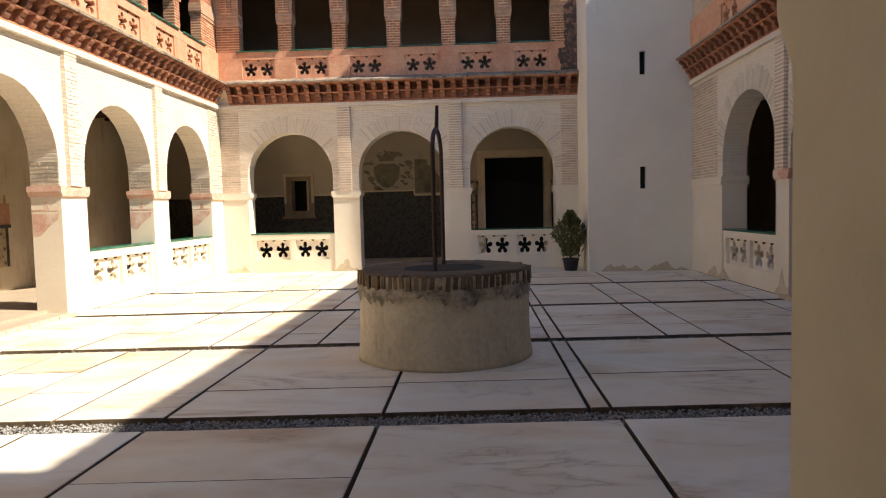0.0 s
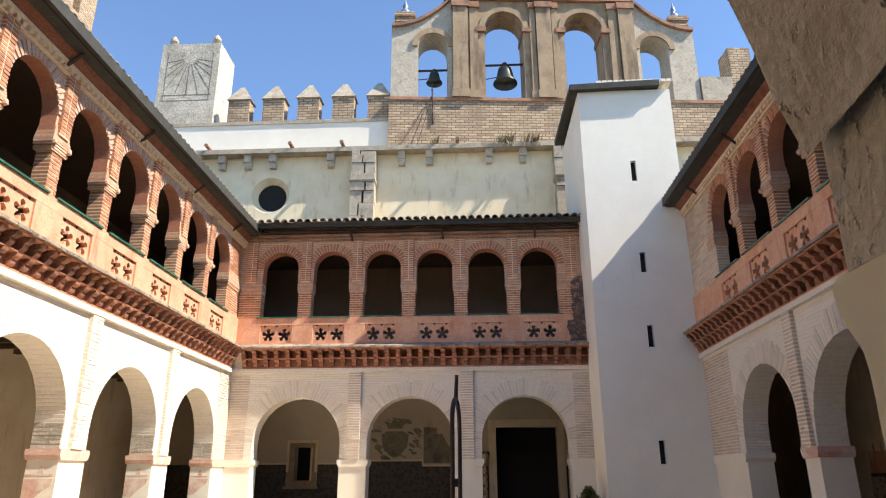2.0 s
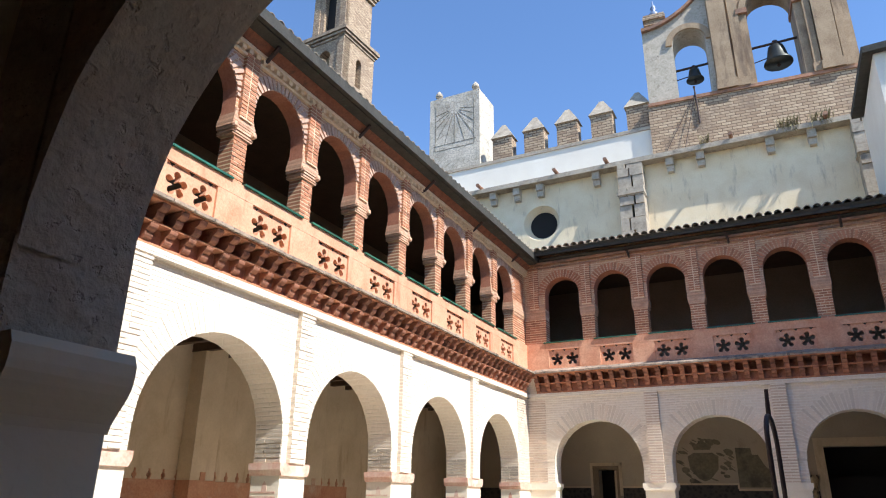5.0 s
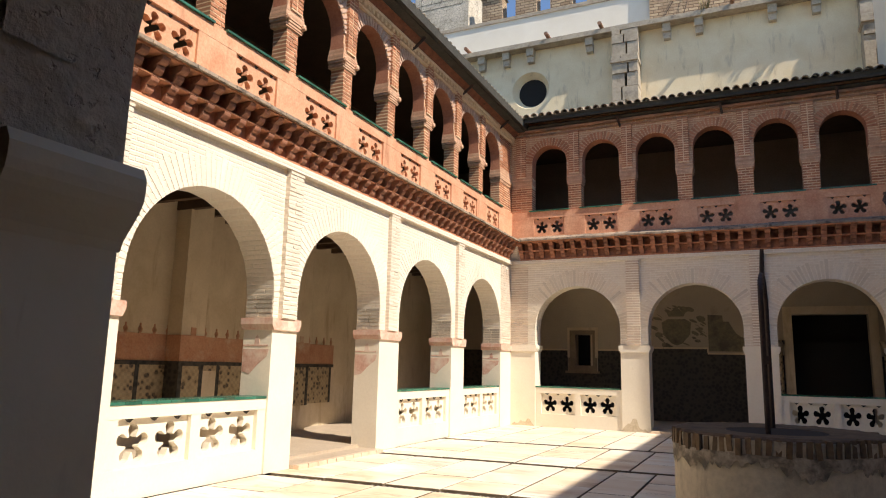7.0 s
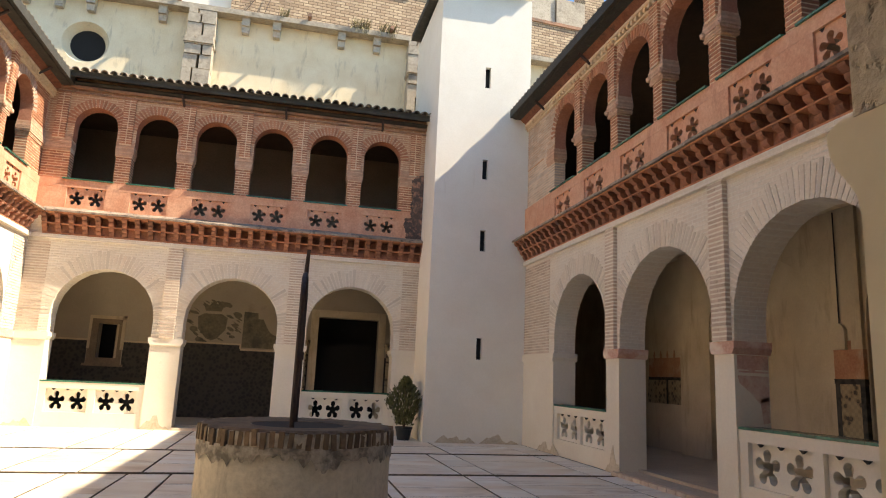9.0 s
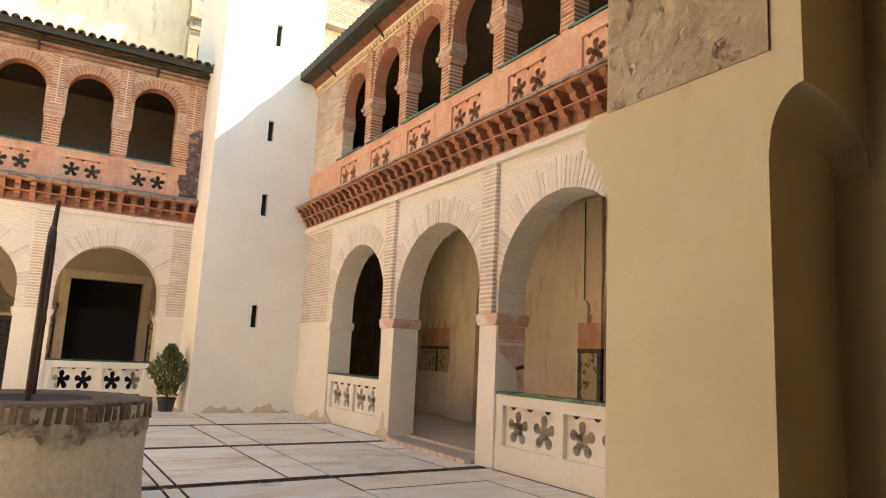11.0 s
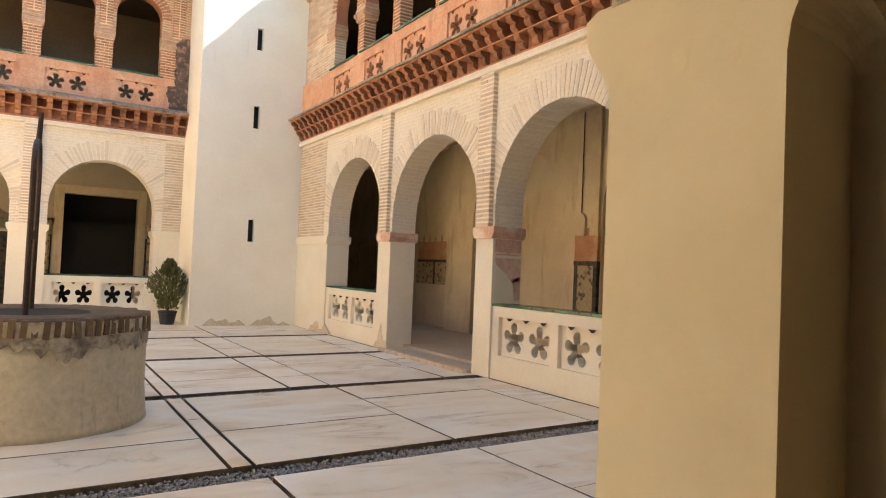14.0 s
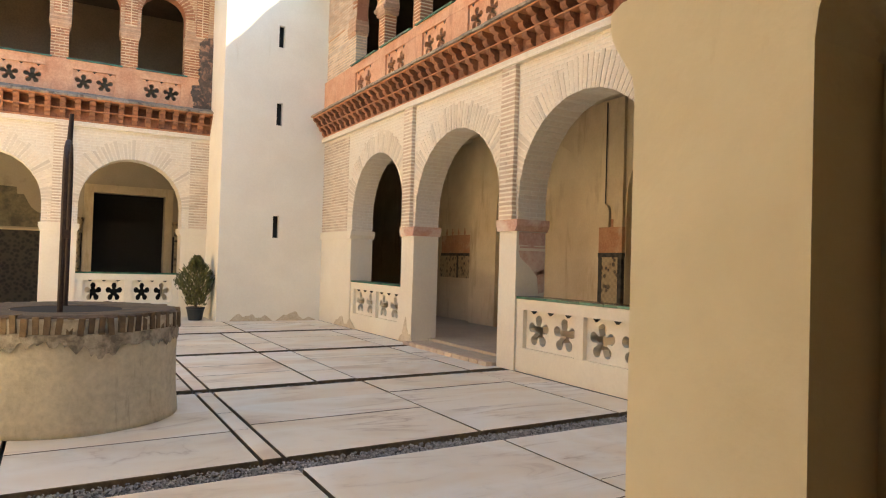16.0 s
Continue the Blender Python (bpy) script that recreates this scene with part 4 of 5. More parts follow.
def north_back():
    P = lambda u, n, z: (u, YN - n, z)
    w = base("wall_north_back", "gallery back wall with a dark doorway and a small window", "wall", kind="structure")
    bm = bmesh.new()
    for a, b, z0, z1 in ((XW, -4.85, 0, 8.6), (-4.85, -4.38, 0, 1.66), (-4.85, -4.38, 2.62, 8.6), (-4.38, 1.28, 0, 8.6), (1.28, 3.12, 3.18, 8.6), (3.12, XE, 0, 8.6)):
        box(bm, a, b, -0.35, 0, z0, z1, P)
    part("plaster", bm, M_NSHADE, w)
    bm = bmesh.new()
    for a, b, z0, z1 in ((-5.08, -4.85, 1.48, 2.82), (-4.38, -4.18, 1.48, 2.82), (-4.85, -4.38, 1.48, 1.66), (-4.85, -4.38, 2.62, 2.82)):
        box(bm, a, b, -0.05, 0.03, z0, z1, P)
    part("window_frame", bm, M_WOODF, w, "brown window surround")
    bm = bmesh.new()
    for a, b, z0, z1 in ((-5.10, -5.03, 1.9, 2.84), (-4.23, -4.14, 1.9, 2.84), (-5.10, -4.14, 2.75, 2.84), (-4.36, -4.31, 1.66, 2.62)):
        box(bm, a, b, 0.02, 0.05, z0, z1, P)
    part("window_trim", bm, M_INNER, w)
    bm = bmesh.new()
    box(bm, -5.16, -4.10, -0.02, 0.10, 1.42, 1.49, P)
    part("window_sill", bm, M_WOODF, w)
    bm = bmesh.new()
    for a, b, z0, z1 in ((1.05, 1.28, 0.1, 3.4), (3.12, 3.33, 0.1, 3.4), (1.28, 3.12, 3.18, 3.4)):
        box(bm, a, b, -0.05, 0.06, z0, z1, P)
    part("door_frame", bm, M_INNER, w, "pale plaster door surround")
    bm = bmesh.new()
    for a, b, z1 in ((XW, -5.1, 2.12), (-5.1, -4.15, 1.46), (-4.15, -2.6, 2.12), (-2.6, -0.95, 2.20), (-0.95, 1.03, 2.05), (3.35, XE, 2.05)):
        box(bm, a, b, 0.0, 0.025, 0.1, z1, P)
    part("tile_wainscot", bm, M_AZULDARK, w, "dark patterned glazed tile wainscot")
    bm = bmesh.new()
    for a, b, z1 in ((-2.6, -0.95, 2.20), (-0.95, 1.03, 2.05), (-4.15, -2.6, 2.12), (-6.0, -5.1, 2.12)):
        box(bm, a, b, 0.0, 0.035, z1, z1 + 0.05, P)
    box(bm, -0.97, -0.93, 0.0, 0.035, 2.1, 2.25, P)
    part("border", bm, M_INNER, w)
    # faded painting: a crowned shield in a wreath of broken scrolls
    bm = bmesh.new()
    prism(bm, [(-2.22, 2.98), (-2.18, 2.62), (-1.95, 2.36), (-1.80, 2.30), (-1.65, 2.36), (-1.42, 2.62), (-1.38, 2.98), (-1.55, 3.08), (-2.05, 3.08)], 0.0, 0.008, P)
    prism(bm, [(-2.02, 3.16), (-1.58, 3.16), (-1.48, 3.42), (-1.66, 3.32), (-1.80, 3.46), (-1.94, 3.32), (-2.12, 3.42)], 0.0, 0.008, P)
    part("mural", bm, M_MURAL, w, "faded painted shield and crown")
    rng = random.Random(3)
    bm = bmesh.new()
    for k in range(46):
        q = rng.uniform(0, 2 * math.pi)
        d = rng.uniform(0.52, 0.80)
        mu, mz, r = -1.80 + d * math.cos(q), 2.86 + 0.78 * d * math.sin(q), rng.uniform(0.05, 0.13)
        ph, sq = rng.uniform(0, 3), rng.uniform(0.4, 0.8)
        prism(bm, [(mu + r * math.cos(ph + j * math.pi / 4), mz + r * sq * math.sin(j * math.pi / 4)) for j in range(8)], 0.0, 0.004 + 0.0001 * k, P)
    part("mural_scrolls", bm, M_MURAL, w, "faded painted scrollwork", kind="stuff")
    # stucco shafts beside the doorway
    for u in (0.93, 3.46):
        bm = bmesh.new()
        x, y, _ = P(u, 0.09, 0)
        turned(bm, [(0.10, 0.1), (0.10, 0.3), (0.075, 0.36), (0.07, 2.05), (0.09, 2.08), (0.075, 2.14), (0.14, 2.36), (0.15, 2.46)], x, y, 14)
        part("door_column", bm, M_AZUL, w, "dark mottled shaft beside the doorway", True)
    bm = bmesh.new()
    pts = [(-0.92, 2.14), (0.75, 2.14), (0.75, 2.62)] + [(0.22 - 0.5 * math.cos(math.pi * k / 9 + math.pi), 2.95 - 0.46 * math.sin(math.pi * k / 9)) for k in range(9)] + [(-0.35, 3.0), (-0.5, 3.0), (-0.52, 3.18), (-0.92, 3.2)]
    prism(bm, pts, 0.0, 0.006, P)
    part("mural", bm, M_MURAL, w, "faded dark painted field")
    return w


north_back()
# black surfaces close off the doorway; its darkness is painted, not cast
slab("room_beyond_wall", XW, XE, YN + 0.85, YN + 0.95, 0, 4.6, M_BLACK, "wall painted black for the unlit room beyond the doorway", "wall")
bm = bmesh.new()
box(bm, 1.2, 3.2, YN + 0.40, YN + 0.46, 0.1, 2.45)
tagged(part("dark_door_panel", bm, M_BLACK), "added black panel for the darkness low in the doorway", "screen", kind="structure")
slab("room_beyond_ceiling", XW, XE, YN + 0.35, YN + 0.85, 4.4, 4.6, M_BLACK, "ceiling painted black for the unlit room beyond the doorway", "ceiling")


def wainscot(name, x, n, y0, y1, blocks, up=0.0, responds=()):
    """Glazed tile panels under a painted red band with a crested top."""
    w = base(name, "glazed tile wainscot under a faded red crested band", "wainscot", kind="structure")
    f = lambda d: sorted((x, x + n * d))
    bm = bmesh.new()
    box(bm, *f(0.012), y0, y1, 1.52 + up, 1.98 + up)
    y = y0 + 0.1
    while y < y1:
        for wd, za, zb in ((0.05, 1.98 + up, 2.09 + up), (0.085, 2.02 + up, 2.07 + up), (0.03, 2.09 + up, 2.15 + up)):
            box(bm, *f(0.012), y - wd / 2, y + wd / 2, za, zb)
        y += 0.30
    part("painted_band", bm, M_BAND, w, "faded red painted band")
    bm = bmesh.new()
    box(bm, *f(0.03), y0, y1, 1.45 + up, 1.52 + up)
    y = y0
    while y < y1:
        box(bm, *f(0.028), y, y + 0.08, 0.62 + up, 1.45 + up)
        y += 0.95
    part("tile_border", bm, M_AZULDARK, w)
    y = y0 + 0.08
    while y < y1 - 0.5:
        bm = bmesh.new()
        box(bm, *f(0.022), y, y + 0.87, 0.62 + up, 1.45 + up)
        part("tile_panel", bm, M_AZUL, w)
        y += 0.95
    for a, b, zb in blocks:
        bm = bmesh.new()
        box(bm, *f(0.05), a, b, 0.1, zb)
        part("patch", bm, M_INNER, w, "bare plaster patch")
    for c in responds:
        bm = bmesh.new()
        box(bm, *f(0.34), c - 0.28, c + 0.28, 0.1, 4.6)
        part("respond", bm, M_INNER, w, "plastered wall respond")
        bm = bmesh.new()
        box(bm, *f(0.352), c - 0.292, c + 0.292, 1.52 + up, 1.98 + up)
        box(bm, *f(0.352), c - 0.06, c + 0.06, 1.98 + up, 2.12 + up)
        part("painted_band", bm, M_BAND, w, "faded red painted band")
        bm = bmesh.new()
        box(bm, *f(0.36), c - 0.30, c + 0.30, 1.44 + up, 1.52 + up)
        box(bm, *f(0.356), c - 0.29, c - 0.20, 0.62 + up, 1.44 + up)
        box(bm, *f(0.356), c + 0.20, c + 0.29, 0.62 + up, 1.44 + up)
        part("tile_border", bm, M_AZULDARK, w)
        bm = bmesh.new()
        box(bm, *f(0.354), c - 0.198, c + 0.198, 0.62 + up, 1.44 + up)
        part("tile_panel", bm, M_AZUL, w)
    return w


wainscot("wainscot_west", XW, 1, SOUTH, NORTH - 4, ((10.35, 10.8, 1.35), (12.3, 13.2, 1.1)), 0.0, (6.6, 9.85, 13.05))
wainscot("wainscot_east", XE, -1, SOUTH, 10.75, (), 0.26, (6.9, 10.1))
wainscot("wainscot_north_east", XE, -1, 14.95, 16.8, ((14.95, 16.8, 1.15),), 0.26)
# blind wall arches of the east gallery
bm = bmesh.new()
screen(bm, 4.0, 14.95, 0.1, 4.6, [(5.25, 1.30, 0.0, 2.75, 1.15), (8.5, 1.28, 0.0, 2.75, 1.15), (12.3, 1.55, 0.0, 2.75, 1.30)], 0.05, 0.28, lambda u, n, z: (XE - n, u, z))
bm.verts.index_update()
jambs(bm)
tagged(part("wall_arches_east", bm, M_INNER), "plastered blind arches along the gallery wall", "wall", kind="structure")


bm = bmesh.new()
tube(bm, [(XE - 0.37, 10.22, 4.5), (XE - 0.37, 10.22, 2.66)], 0.012, 6)
tagged(part("cable", bm, M_DARK), "thin dark cable down the gallery wall", "cable")
bm = bmesh.new()
prism(bm, [(10.10, 2.24), (10.34, 2.24), (10.34, 2.55), (10.30, 2.62), (10.22, 2.66), (10.14, 2.62), (10.10, 2.55)], 0.33, 0.40, lambda u, n, z: (XE - n, u, z))
tagged(part("cable_box", bm, M_INNER), "rounded plaster box at the end of the cable", "box")


# ---- court floor ----
bm = bmesh.new()
box(bm, -600, 600, -600, 900, -0.6, -0.075)
tagged(part("ground", bm, M_BED), "packed earth and gravel bed under the paving", "ground", kind="structure")
pav = base("paving", "large veined marble slabs between gravel strips", "paving", kind="structure")
rows = [(1.9, 5.68), (6.01, 8.74), (8.95, 11.66), (11.84, 14.62), (14.80, 19.2)]
SKEW = 0.05
cols = [-5.9, -5.0, -4.1, -3.3, -2.53, -1.62, 0.16, 1.84, 2.02, 3.85, 5.62, 6.2]
rng = random.Random(11)
for j, (y0, y1) in enumerate(rows):
    cs = list(cols)
    if j == 2:
        cs = [-5.9, -5.0, -4.1, -3.3, -2.4, -1.63, -1.05, 0.16, 1.84, 2.02, 3.31, 3.85, 5.62, 6.2]
    if j == 3:
        cs = [-5.9, -4.6, -3.3, -2.31, -1.47, 0.16, 1.84, 2.02, 3.31, 3.87, 5.62, 6.2]
    if j == 0:
        cs = [-5.9, -4.1, -2.53, -1.63, 0.16, 2.04, 3.87, 5.62, 6.2]
    n = 3
    for a, b in zip(cs, cs[1:]):
        ys = [y0] + [y0 + (y1 - y0) * (k + rng.uniform(-0.22, 0.22)) / n for k in range(1, n)] + [y1]
        for p, q in zip(ys, ys[1:]):
            bm = bmesh.new()
            d = rng.uniform(-0.003, 0.003)
            g = 0.016
            lo = [(a + g, p + 0.002), (b - g, p + 0.002), (b - g, q - 0.002), (a + g, q - 0.002)]
            e = 0.006
            hi = [(a + g + e, p + 0.002 + e / 2), (b - g - e, p + 0.002 + e / 2), (b - g - e, q - 0.002 - e / 2), (a + g + e, q - 0.002 - e / 2)]
            lo, hi = [[(x, y + SKEW * x) for x, y in w4] for w4 in (lo, hi)]
            L0 = [bm.verts.new((x, y, -0.075)) for x, y in lo]
            L1 = [bm.verts.new((x, y, -0.006 + d)) for x, y in lo]
            L2 = [bm.verts.new((x, y, d)) for x, y in hi]
            bm.faces.new(L2)
            for u, v in ((L0, L1), (L1, L2)):
                for k in range(4):
                    bm.faces.new((u[k], u[(k + 1) % 4], v[(k + 1) % 4], v[k]))
            ob = part("slab", bm, M_MARBLE, pav)
            ob.data.materials.append(M_SAWN)
            for f in ob.data.polygons:
                f.material_index = 0 if abs(f.normal.z) > 0.5 else 1
# loose stones in the strips
vs, fs = [], []
for (ya, yb), cnt in zip(((5.68, 6.01), (8.74, 8.95), (11.66, 11.84), (14.62, 14.80)), (11000, 4500, 2200, 900)):
    for k in range(cnt):
        x, y, r = rng.uniform(-5.9, 6.2), rng.uniform(ya + 0.01, yb - 0.01), rng.uniform(0.007, 0.017)
        y += SKEW * x
        z = -0.055 + rng.uniform(0, 0.025)
        i = len(vs)
        t = rng.uniform(0, 3.14)
        for q in range(4):
            rr = r * rng.uniform(0.7, 1.2)
            vs.append((x + rr * math.cos(t + q * 1.57), y + rr * math.sin(t + q * 1.57), z + rng.uniform(-0.3, 0.3) * r))
        vs.append((x, y, z + r * 0.8))
        vs.append((x, y, z - r * 0.8))
        for q in range(4):
            fs.append((i + q, i + (q + 1) % 4, i + 4))
            fs.append((i + (q + 1) % 4, i + q, i + 5))
me = bpy.data.meshes.new("gravel")
me.from_pydata(vs, [], fs)
me.materials.append(M_GRAVEL)
tagged(new("gravel", me), "loose grey gravel in the drainage strips", "gravel", kind="stuff")


# ---- well ----
def well(cx, cy):
    w = base("well", "round plastered wellhead with a mossy soldier-brick rim", "well", at=(0, 0, 0))
    bm = bmesh.new()
    prof = [(0.99, 0.0), (0.985, 0.05), (0.965, 0.3), (0.955, 0.6), (0.965, 0.83)]
    turned(bm, prof, cx, cy, 64)
    for v in bm.verts:
        d = noise.noise(v.co * 2.3) * 0.012
        v.co.x += d * (v.co.x - cx)
        v.co.y += d * (v.co.y - cy)
    part("drum", bm, M_WELL, w, smooth=True)
    bm = bmesh.new()
    seg = 64
    loops = []
    for r, z in ((0.47, 0.70), (0.47, 0.975), (0.92, 0.985), (0.95, 0.965), (0.95, 0.80)):
        loops.append([bm.verts.new((cx + r * math.cos(2 * math.pi * k / seg), cy + r * math.sin(2 * math.pi * k / seg), z)) for k in range(seg)])
    for a, b in zip(loops, loops[1:]):
        for k in range(seg):
            bm.faces.new((a[k], a[(k + 1) % seg], b[(k + 1) % seg], b[k]))
    bm.faces.new(loops[0])
    part("rim_top", bm, M_RIM, w)
    # black disc just under the rim in place of the shaft's darkness
    bm = bmesh.new()
    turned(bm, [(0.462, 0.90), (0.462, 0.972)], cx, cy, 40)
    part("shaft_cover", bm, M_BLACK, w, "black disc that stands for the dark well shaft")
    bm = bmesh.new()
    turned(bm, [(0.93, 0.80), (0.957, 0.815), (0.958, 0.95), (0.94, 0.968)], cx, cy, 64)
    part("joint_ring", bm, M_JOINT, w, "pale worn lime between the rim bricks")
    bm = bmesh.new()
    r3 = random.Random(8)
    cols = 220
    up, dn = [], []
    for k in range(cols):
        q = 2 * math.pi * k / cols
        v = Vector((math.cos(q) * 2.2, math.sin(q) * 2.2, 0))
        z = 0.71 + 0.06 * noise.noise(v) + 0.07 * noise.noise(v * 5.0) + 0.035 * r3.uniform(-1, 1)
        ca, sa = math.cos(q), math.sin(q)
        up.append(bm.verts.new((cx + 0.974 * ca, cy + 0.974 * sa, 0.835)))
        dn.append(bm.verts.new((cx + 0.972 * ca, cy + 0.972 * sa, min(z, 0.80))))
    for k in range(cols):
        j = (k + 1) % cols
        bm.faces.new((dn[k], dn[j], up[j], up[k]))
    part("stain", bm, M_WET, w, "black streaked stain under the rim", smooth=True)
    bm = bmesh.new()
    o = 0.024
    pts = [(-o, -0.10), (o, -0.10), (o, 0.012), (-o, 0.012)]
    a = [bm.verts.new((x * (1.0 if y < -0.05 else 0.95), y, 0.0)) for x, y in pts]
    b = [bm.verts.new((x, y * (1.0 if y < -0.05 else 0.6), 0.145)) for x, y in pts]
    bm.faces.new(a)
    bm.faces.new(b)
    for i in range(4):
        bm.faces.new((a[i], a[(i + 1) % 4], b[(i + 1) % 4], b[i]))
    me = meshed("brick", bm, M_RIM)
    n = 76
    r2 = random.Random(2)
    for k in range(n):
        q = 2 * math.pi * k / n
        rr = 0.955 + r2.uniform(-0.018, 0.02)
        m = Matrix.Translation((cx, cy, 0.832 + r2.uniform(-0.022, 0.012))) @ Matrix.Rotation(q - math.pi / 2 + 0.0, 4, "Z") @ Matrix.Translation((0, rr + 0.008, 0)) @ Matrix.Rotation(r2.uniform(-0.10, 0.10), 4, "Y")
        piece("brick", me, w, m)
    # iron hoop with a spike, its plane along the line from the arch to the north door
    bm = bmesh.new()
    dx, dy = 0.025, 0.44
    x0, y0 = cx - 0.045, cy
    pts = [(x0 - dx, y0 - dy, 0.93), (x0 - dx, y0 - dy, 2.25)]
    for k in range(1, 12):
        q = math.pi * k / 12
        pts.append((x0 - dx * math.cos(q), y0 - dy * math.cos(q), 2.25 + 0.28 * math.sin(q)))
    pts += [(x0 + dx, y0 + dy, 2.25), (x0 + dx, y0 + dy, 0.93)]
    tube(bm, pts, 0.025)
    hoop = part("hoop", bm, M_IRON, w, "rusty iron hoop")
    bm = bmesh.new()
    tube(bm, [(x0, y0, 2.52), (x0 + 0.012, y0, 2.80)], [0.026, 0.02])
    part("spike", bm, M_IRON, hoop)
    bm = bmesh.new()
    box(bm, x0 - 0.03, x0 + 0.035, y0 - dy - 0.04, y0 - dy + 0.04, 1.62, 1.70)
    part("bracket", bm, M_IRON, hoop)
    return w


well(0.575, 8.30)


# ---- potted conifer ----
def plant(cx, cy):
    p = base("potted_conifer", "small bushy conifer in a black plastic pot", "potted plant", at=(0, 0, 0))
    bm = bmesh.new()
    turned(bm, [(0.15, 0.0), (0.20, 0.26), (0.215, 0.27), (0.215, 0.31), (0.19, 0.31), (0.18, 0.25)], cx, cy, 20)
    part("pot", bm, M_POT, p, smooth=False)
    bm = bmesh.new()
    tube(bm, [(cx, cy, 0.2), (cx + 0.01, cy, 0.8), (cx, cy, 1.3)], [0.03, 0.02, 0.008])
    part("trunk", bm, M_WOOD, p)
    r = random.Random(4)
    vs, fs = [], []
    for k in range(2600):
        h = r.random() ** 0.8
        z = 0.34 + h * 1.12
        rad = 0.36 * (math.sin(math.pi * min(1, (h * 0.86 + 0.14))) ** 0.7) * (1 + 0.25 * math.sin(9 * h + 3))
        q = r.uniform(0, 6.283)
        d = rad * (r.random() ** 0.5) * (1 + max(0.0, r.gauss(0, 0.16)))
        c = Vector((cx + d * math.cos(q), cy + d * math.sin(q), z))
        up = Vector((math.cos(q) * 0.6, math.sin(q) * 0.6, 1)).normalized()
        side = up.cross(Vector((r.uniform(-1, 1), r.uniform(-1, 1), r.uniform(-1, 1)))).normalized() * r.uniform(0.012, 0.022)
        ln = up * r.uniform(0.05, 0.11) + Vector((r.uniform(-0.02, 0.02), r.uniform(-0.02, 0.02), 0))
        i = len(vs)
        vs += [tuple(c - side * 0.4), tuple(c + side * 0.4), tuple(c + ln * 0.6 + side), tuple(c + ln), tuple(c + ln * 0.6 - side)]
        fs.append((i, i + 1, i + 2, i + 3, i + 4))
    me = bpy.data.meshes.new("foliage")
    me.from_pydata(vs, [], fs)
    me.materials.append(M_LEAF)
    f = new("foliage", me)
    f.parent = p
    tagged(f, kind="stuff")


plant(3.33, 17.75)


def peeled(name, P, u0, u1, h, seed, mat, label):
    """An irregular low patch where the limewash has come away."""
    r = random.Random(seed)
    n = 110
    ph = [r.uniform(0, 6.28) for _ in range(4)]
    top = []
    for k in range(n + 1):
        q = k / n
        wv = 0.5 + 0.25 * math.sin(7 * q + ph[0]) + 0.16 * math.sin(17 * q + ph[1]) + 0.04 * math.sin(41 * q + ph[2]) + r.uniform(-0.03, 0.03)
        top.append((u0 + (u1 - u0) * q, 0.012 + h * max(0.05, wv) * math.sin(math.pi * (k + 0.3) / (n + 0.6))))
    bm = bmesh.new()
    prism(bm, [(u0, 0.0)] + top + [(u1, 0.0)], -0.01, 0.004, P)
    return tagged(part(name, bm, mat), label, "stain", kind="structure")


M_DAMP = surface("bare sandy plaster", (0.50, 0.40, 0.27), (0.68, 0.58, 0.44), dirt=(0.38, 0.30, 0.20), scale=8, bump=0.5)
TF = lambda u, n, z: (u, TOWER_Y - n, z)
peeled("plaster_patch", TF, 4.0, 5.0, 0.34, 1, M_DAMP, "bare sandy plaster where limewash peeled")
peeled("plaster_patch", TF, 5.1, 6.1, 0.30, 2, M_DAMP, "bare sandy plaster where limewash peeled")
peeled("plaster_patch", lambda u, n, z: east.P(u, n + 0.012, z), 14.9, 16.2, 0.42, 3, M_DAMP, "bare sandy plaster where limewash peeled")
peeled("plaster_patch", lambda u, n, z: east.P(u, n + 0.012, z), 12.1, 12.75, 0.5, 5, M_DAMP, "bare sandy plaster where limewash peeled")
peeled("plaster_patch", lambda u, n, z: north.P(u, n + 0.012, z), -2.9, -2.2, 0.4, 6, M_DAMP, "bare sandy plaster where limewash peeled")
peeled("plaster_patch", lambda u, n, z: north.P(u, n + 0.012, z), -5.85, -5.2, 0.3, 7, M_DAMP, "bare sandy plaster where limewash peeled")
# black mould on the upper front beside the tower
bm = bmesh.new()
rr = random.Random(8)
side = []
for k in range(70):
    z = 5.17 + 0.026 * k
    side.append((3.40 - (0.16 if z < 5.75 else 0.02) + 0.10 * noise.noise(Vector((2.1, 0, z * 2.2))) + 0.06 * noise.noise(Vector((7.3, 0, z * 9))) + 0.02 * rr.uniform(-1, 1) + 0.12 * max(0.0, z - 6.5), z))
prism(bm, side + [(3.69, 7.0), (3.71, 6.6), (3.71, 5.17)], 0.0, 0.066, north.P)
M_MOULD = surface("black mould on brick", (0.05, 0.04, 0.035), (0.15, 0.10, 0.075), dirt=(0.46, 0.23, 0.14), scale=6, bump=0.8, dirt_from=0.50, dscale=5.0)
tagged(part("mould_patch", bm, M_MOULD), "black mould over red brick beside the tower", "stain", kind="structure")


# ---- stair tower ----
def stair_tower():
    w = base("stair_tower", "whitewashed square stair tower with narrow slit windows", "tower")
    P = lambda u, n, z: (u, TOWER_Y - n, z)
    x0, x1, zt = TOWER_X - 0.06, 6.21, 11.88
    slits = [(9.14, 9.73), (6.62, 7.15), (4.72, 5.27), (2.0, 2.53)]
    sx0, sx1 = 4.95, 5.09
    bm = bmesh.new()
    z = 0.0
    for a, b in sorted(slits) + [(zt, zt)]:
        for p, q in ((x0, sx0), (sx0, sx1), (sx1, x1)):
            box(bm, p, q, -0.12, 0, z, a, P)
            if b > a and p != sx0:
                box(bm, p, q, -0.12, 0, a, b, P)
        z = b
    bm.verts.index_update()
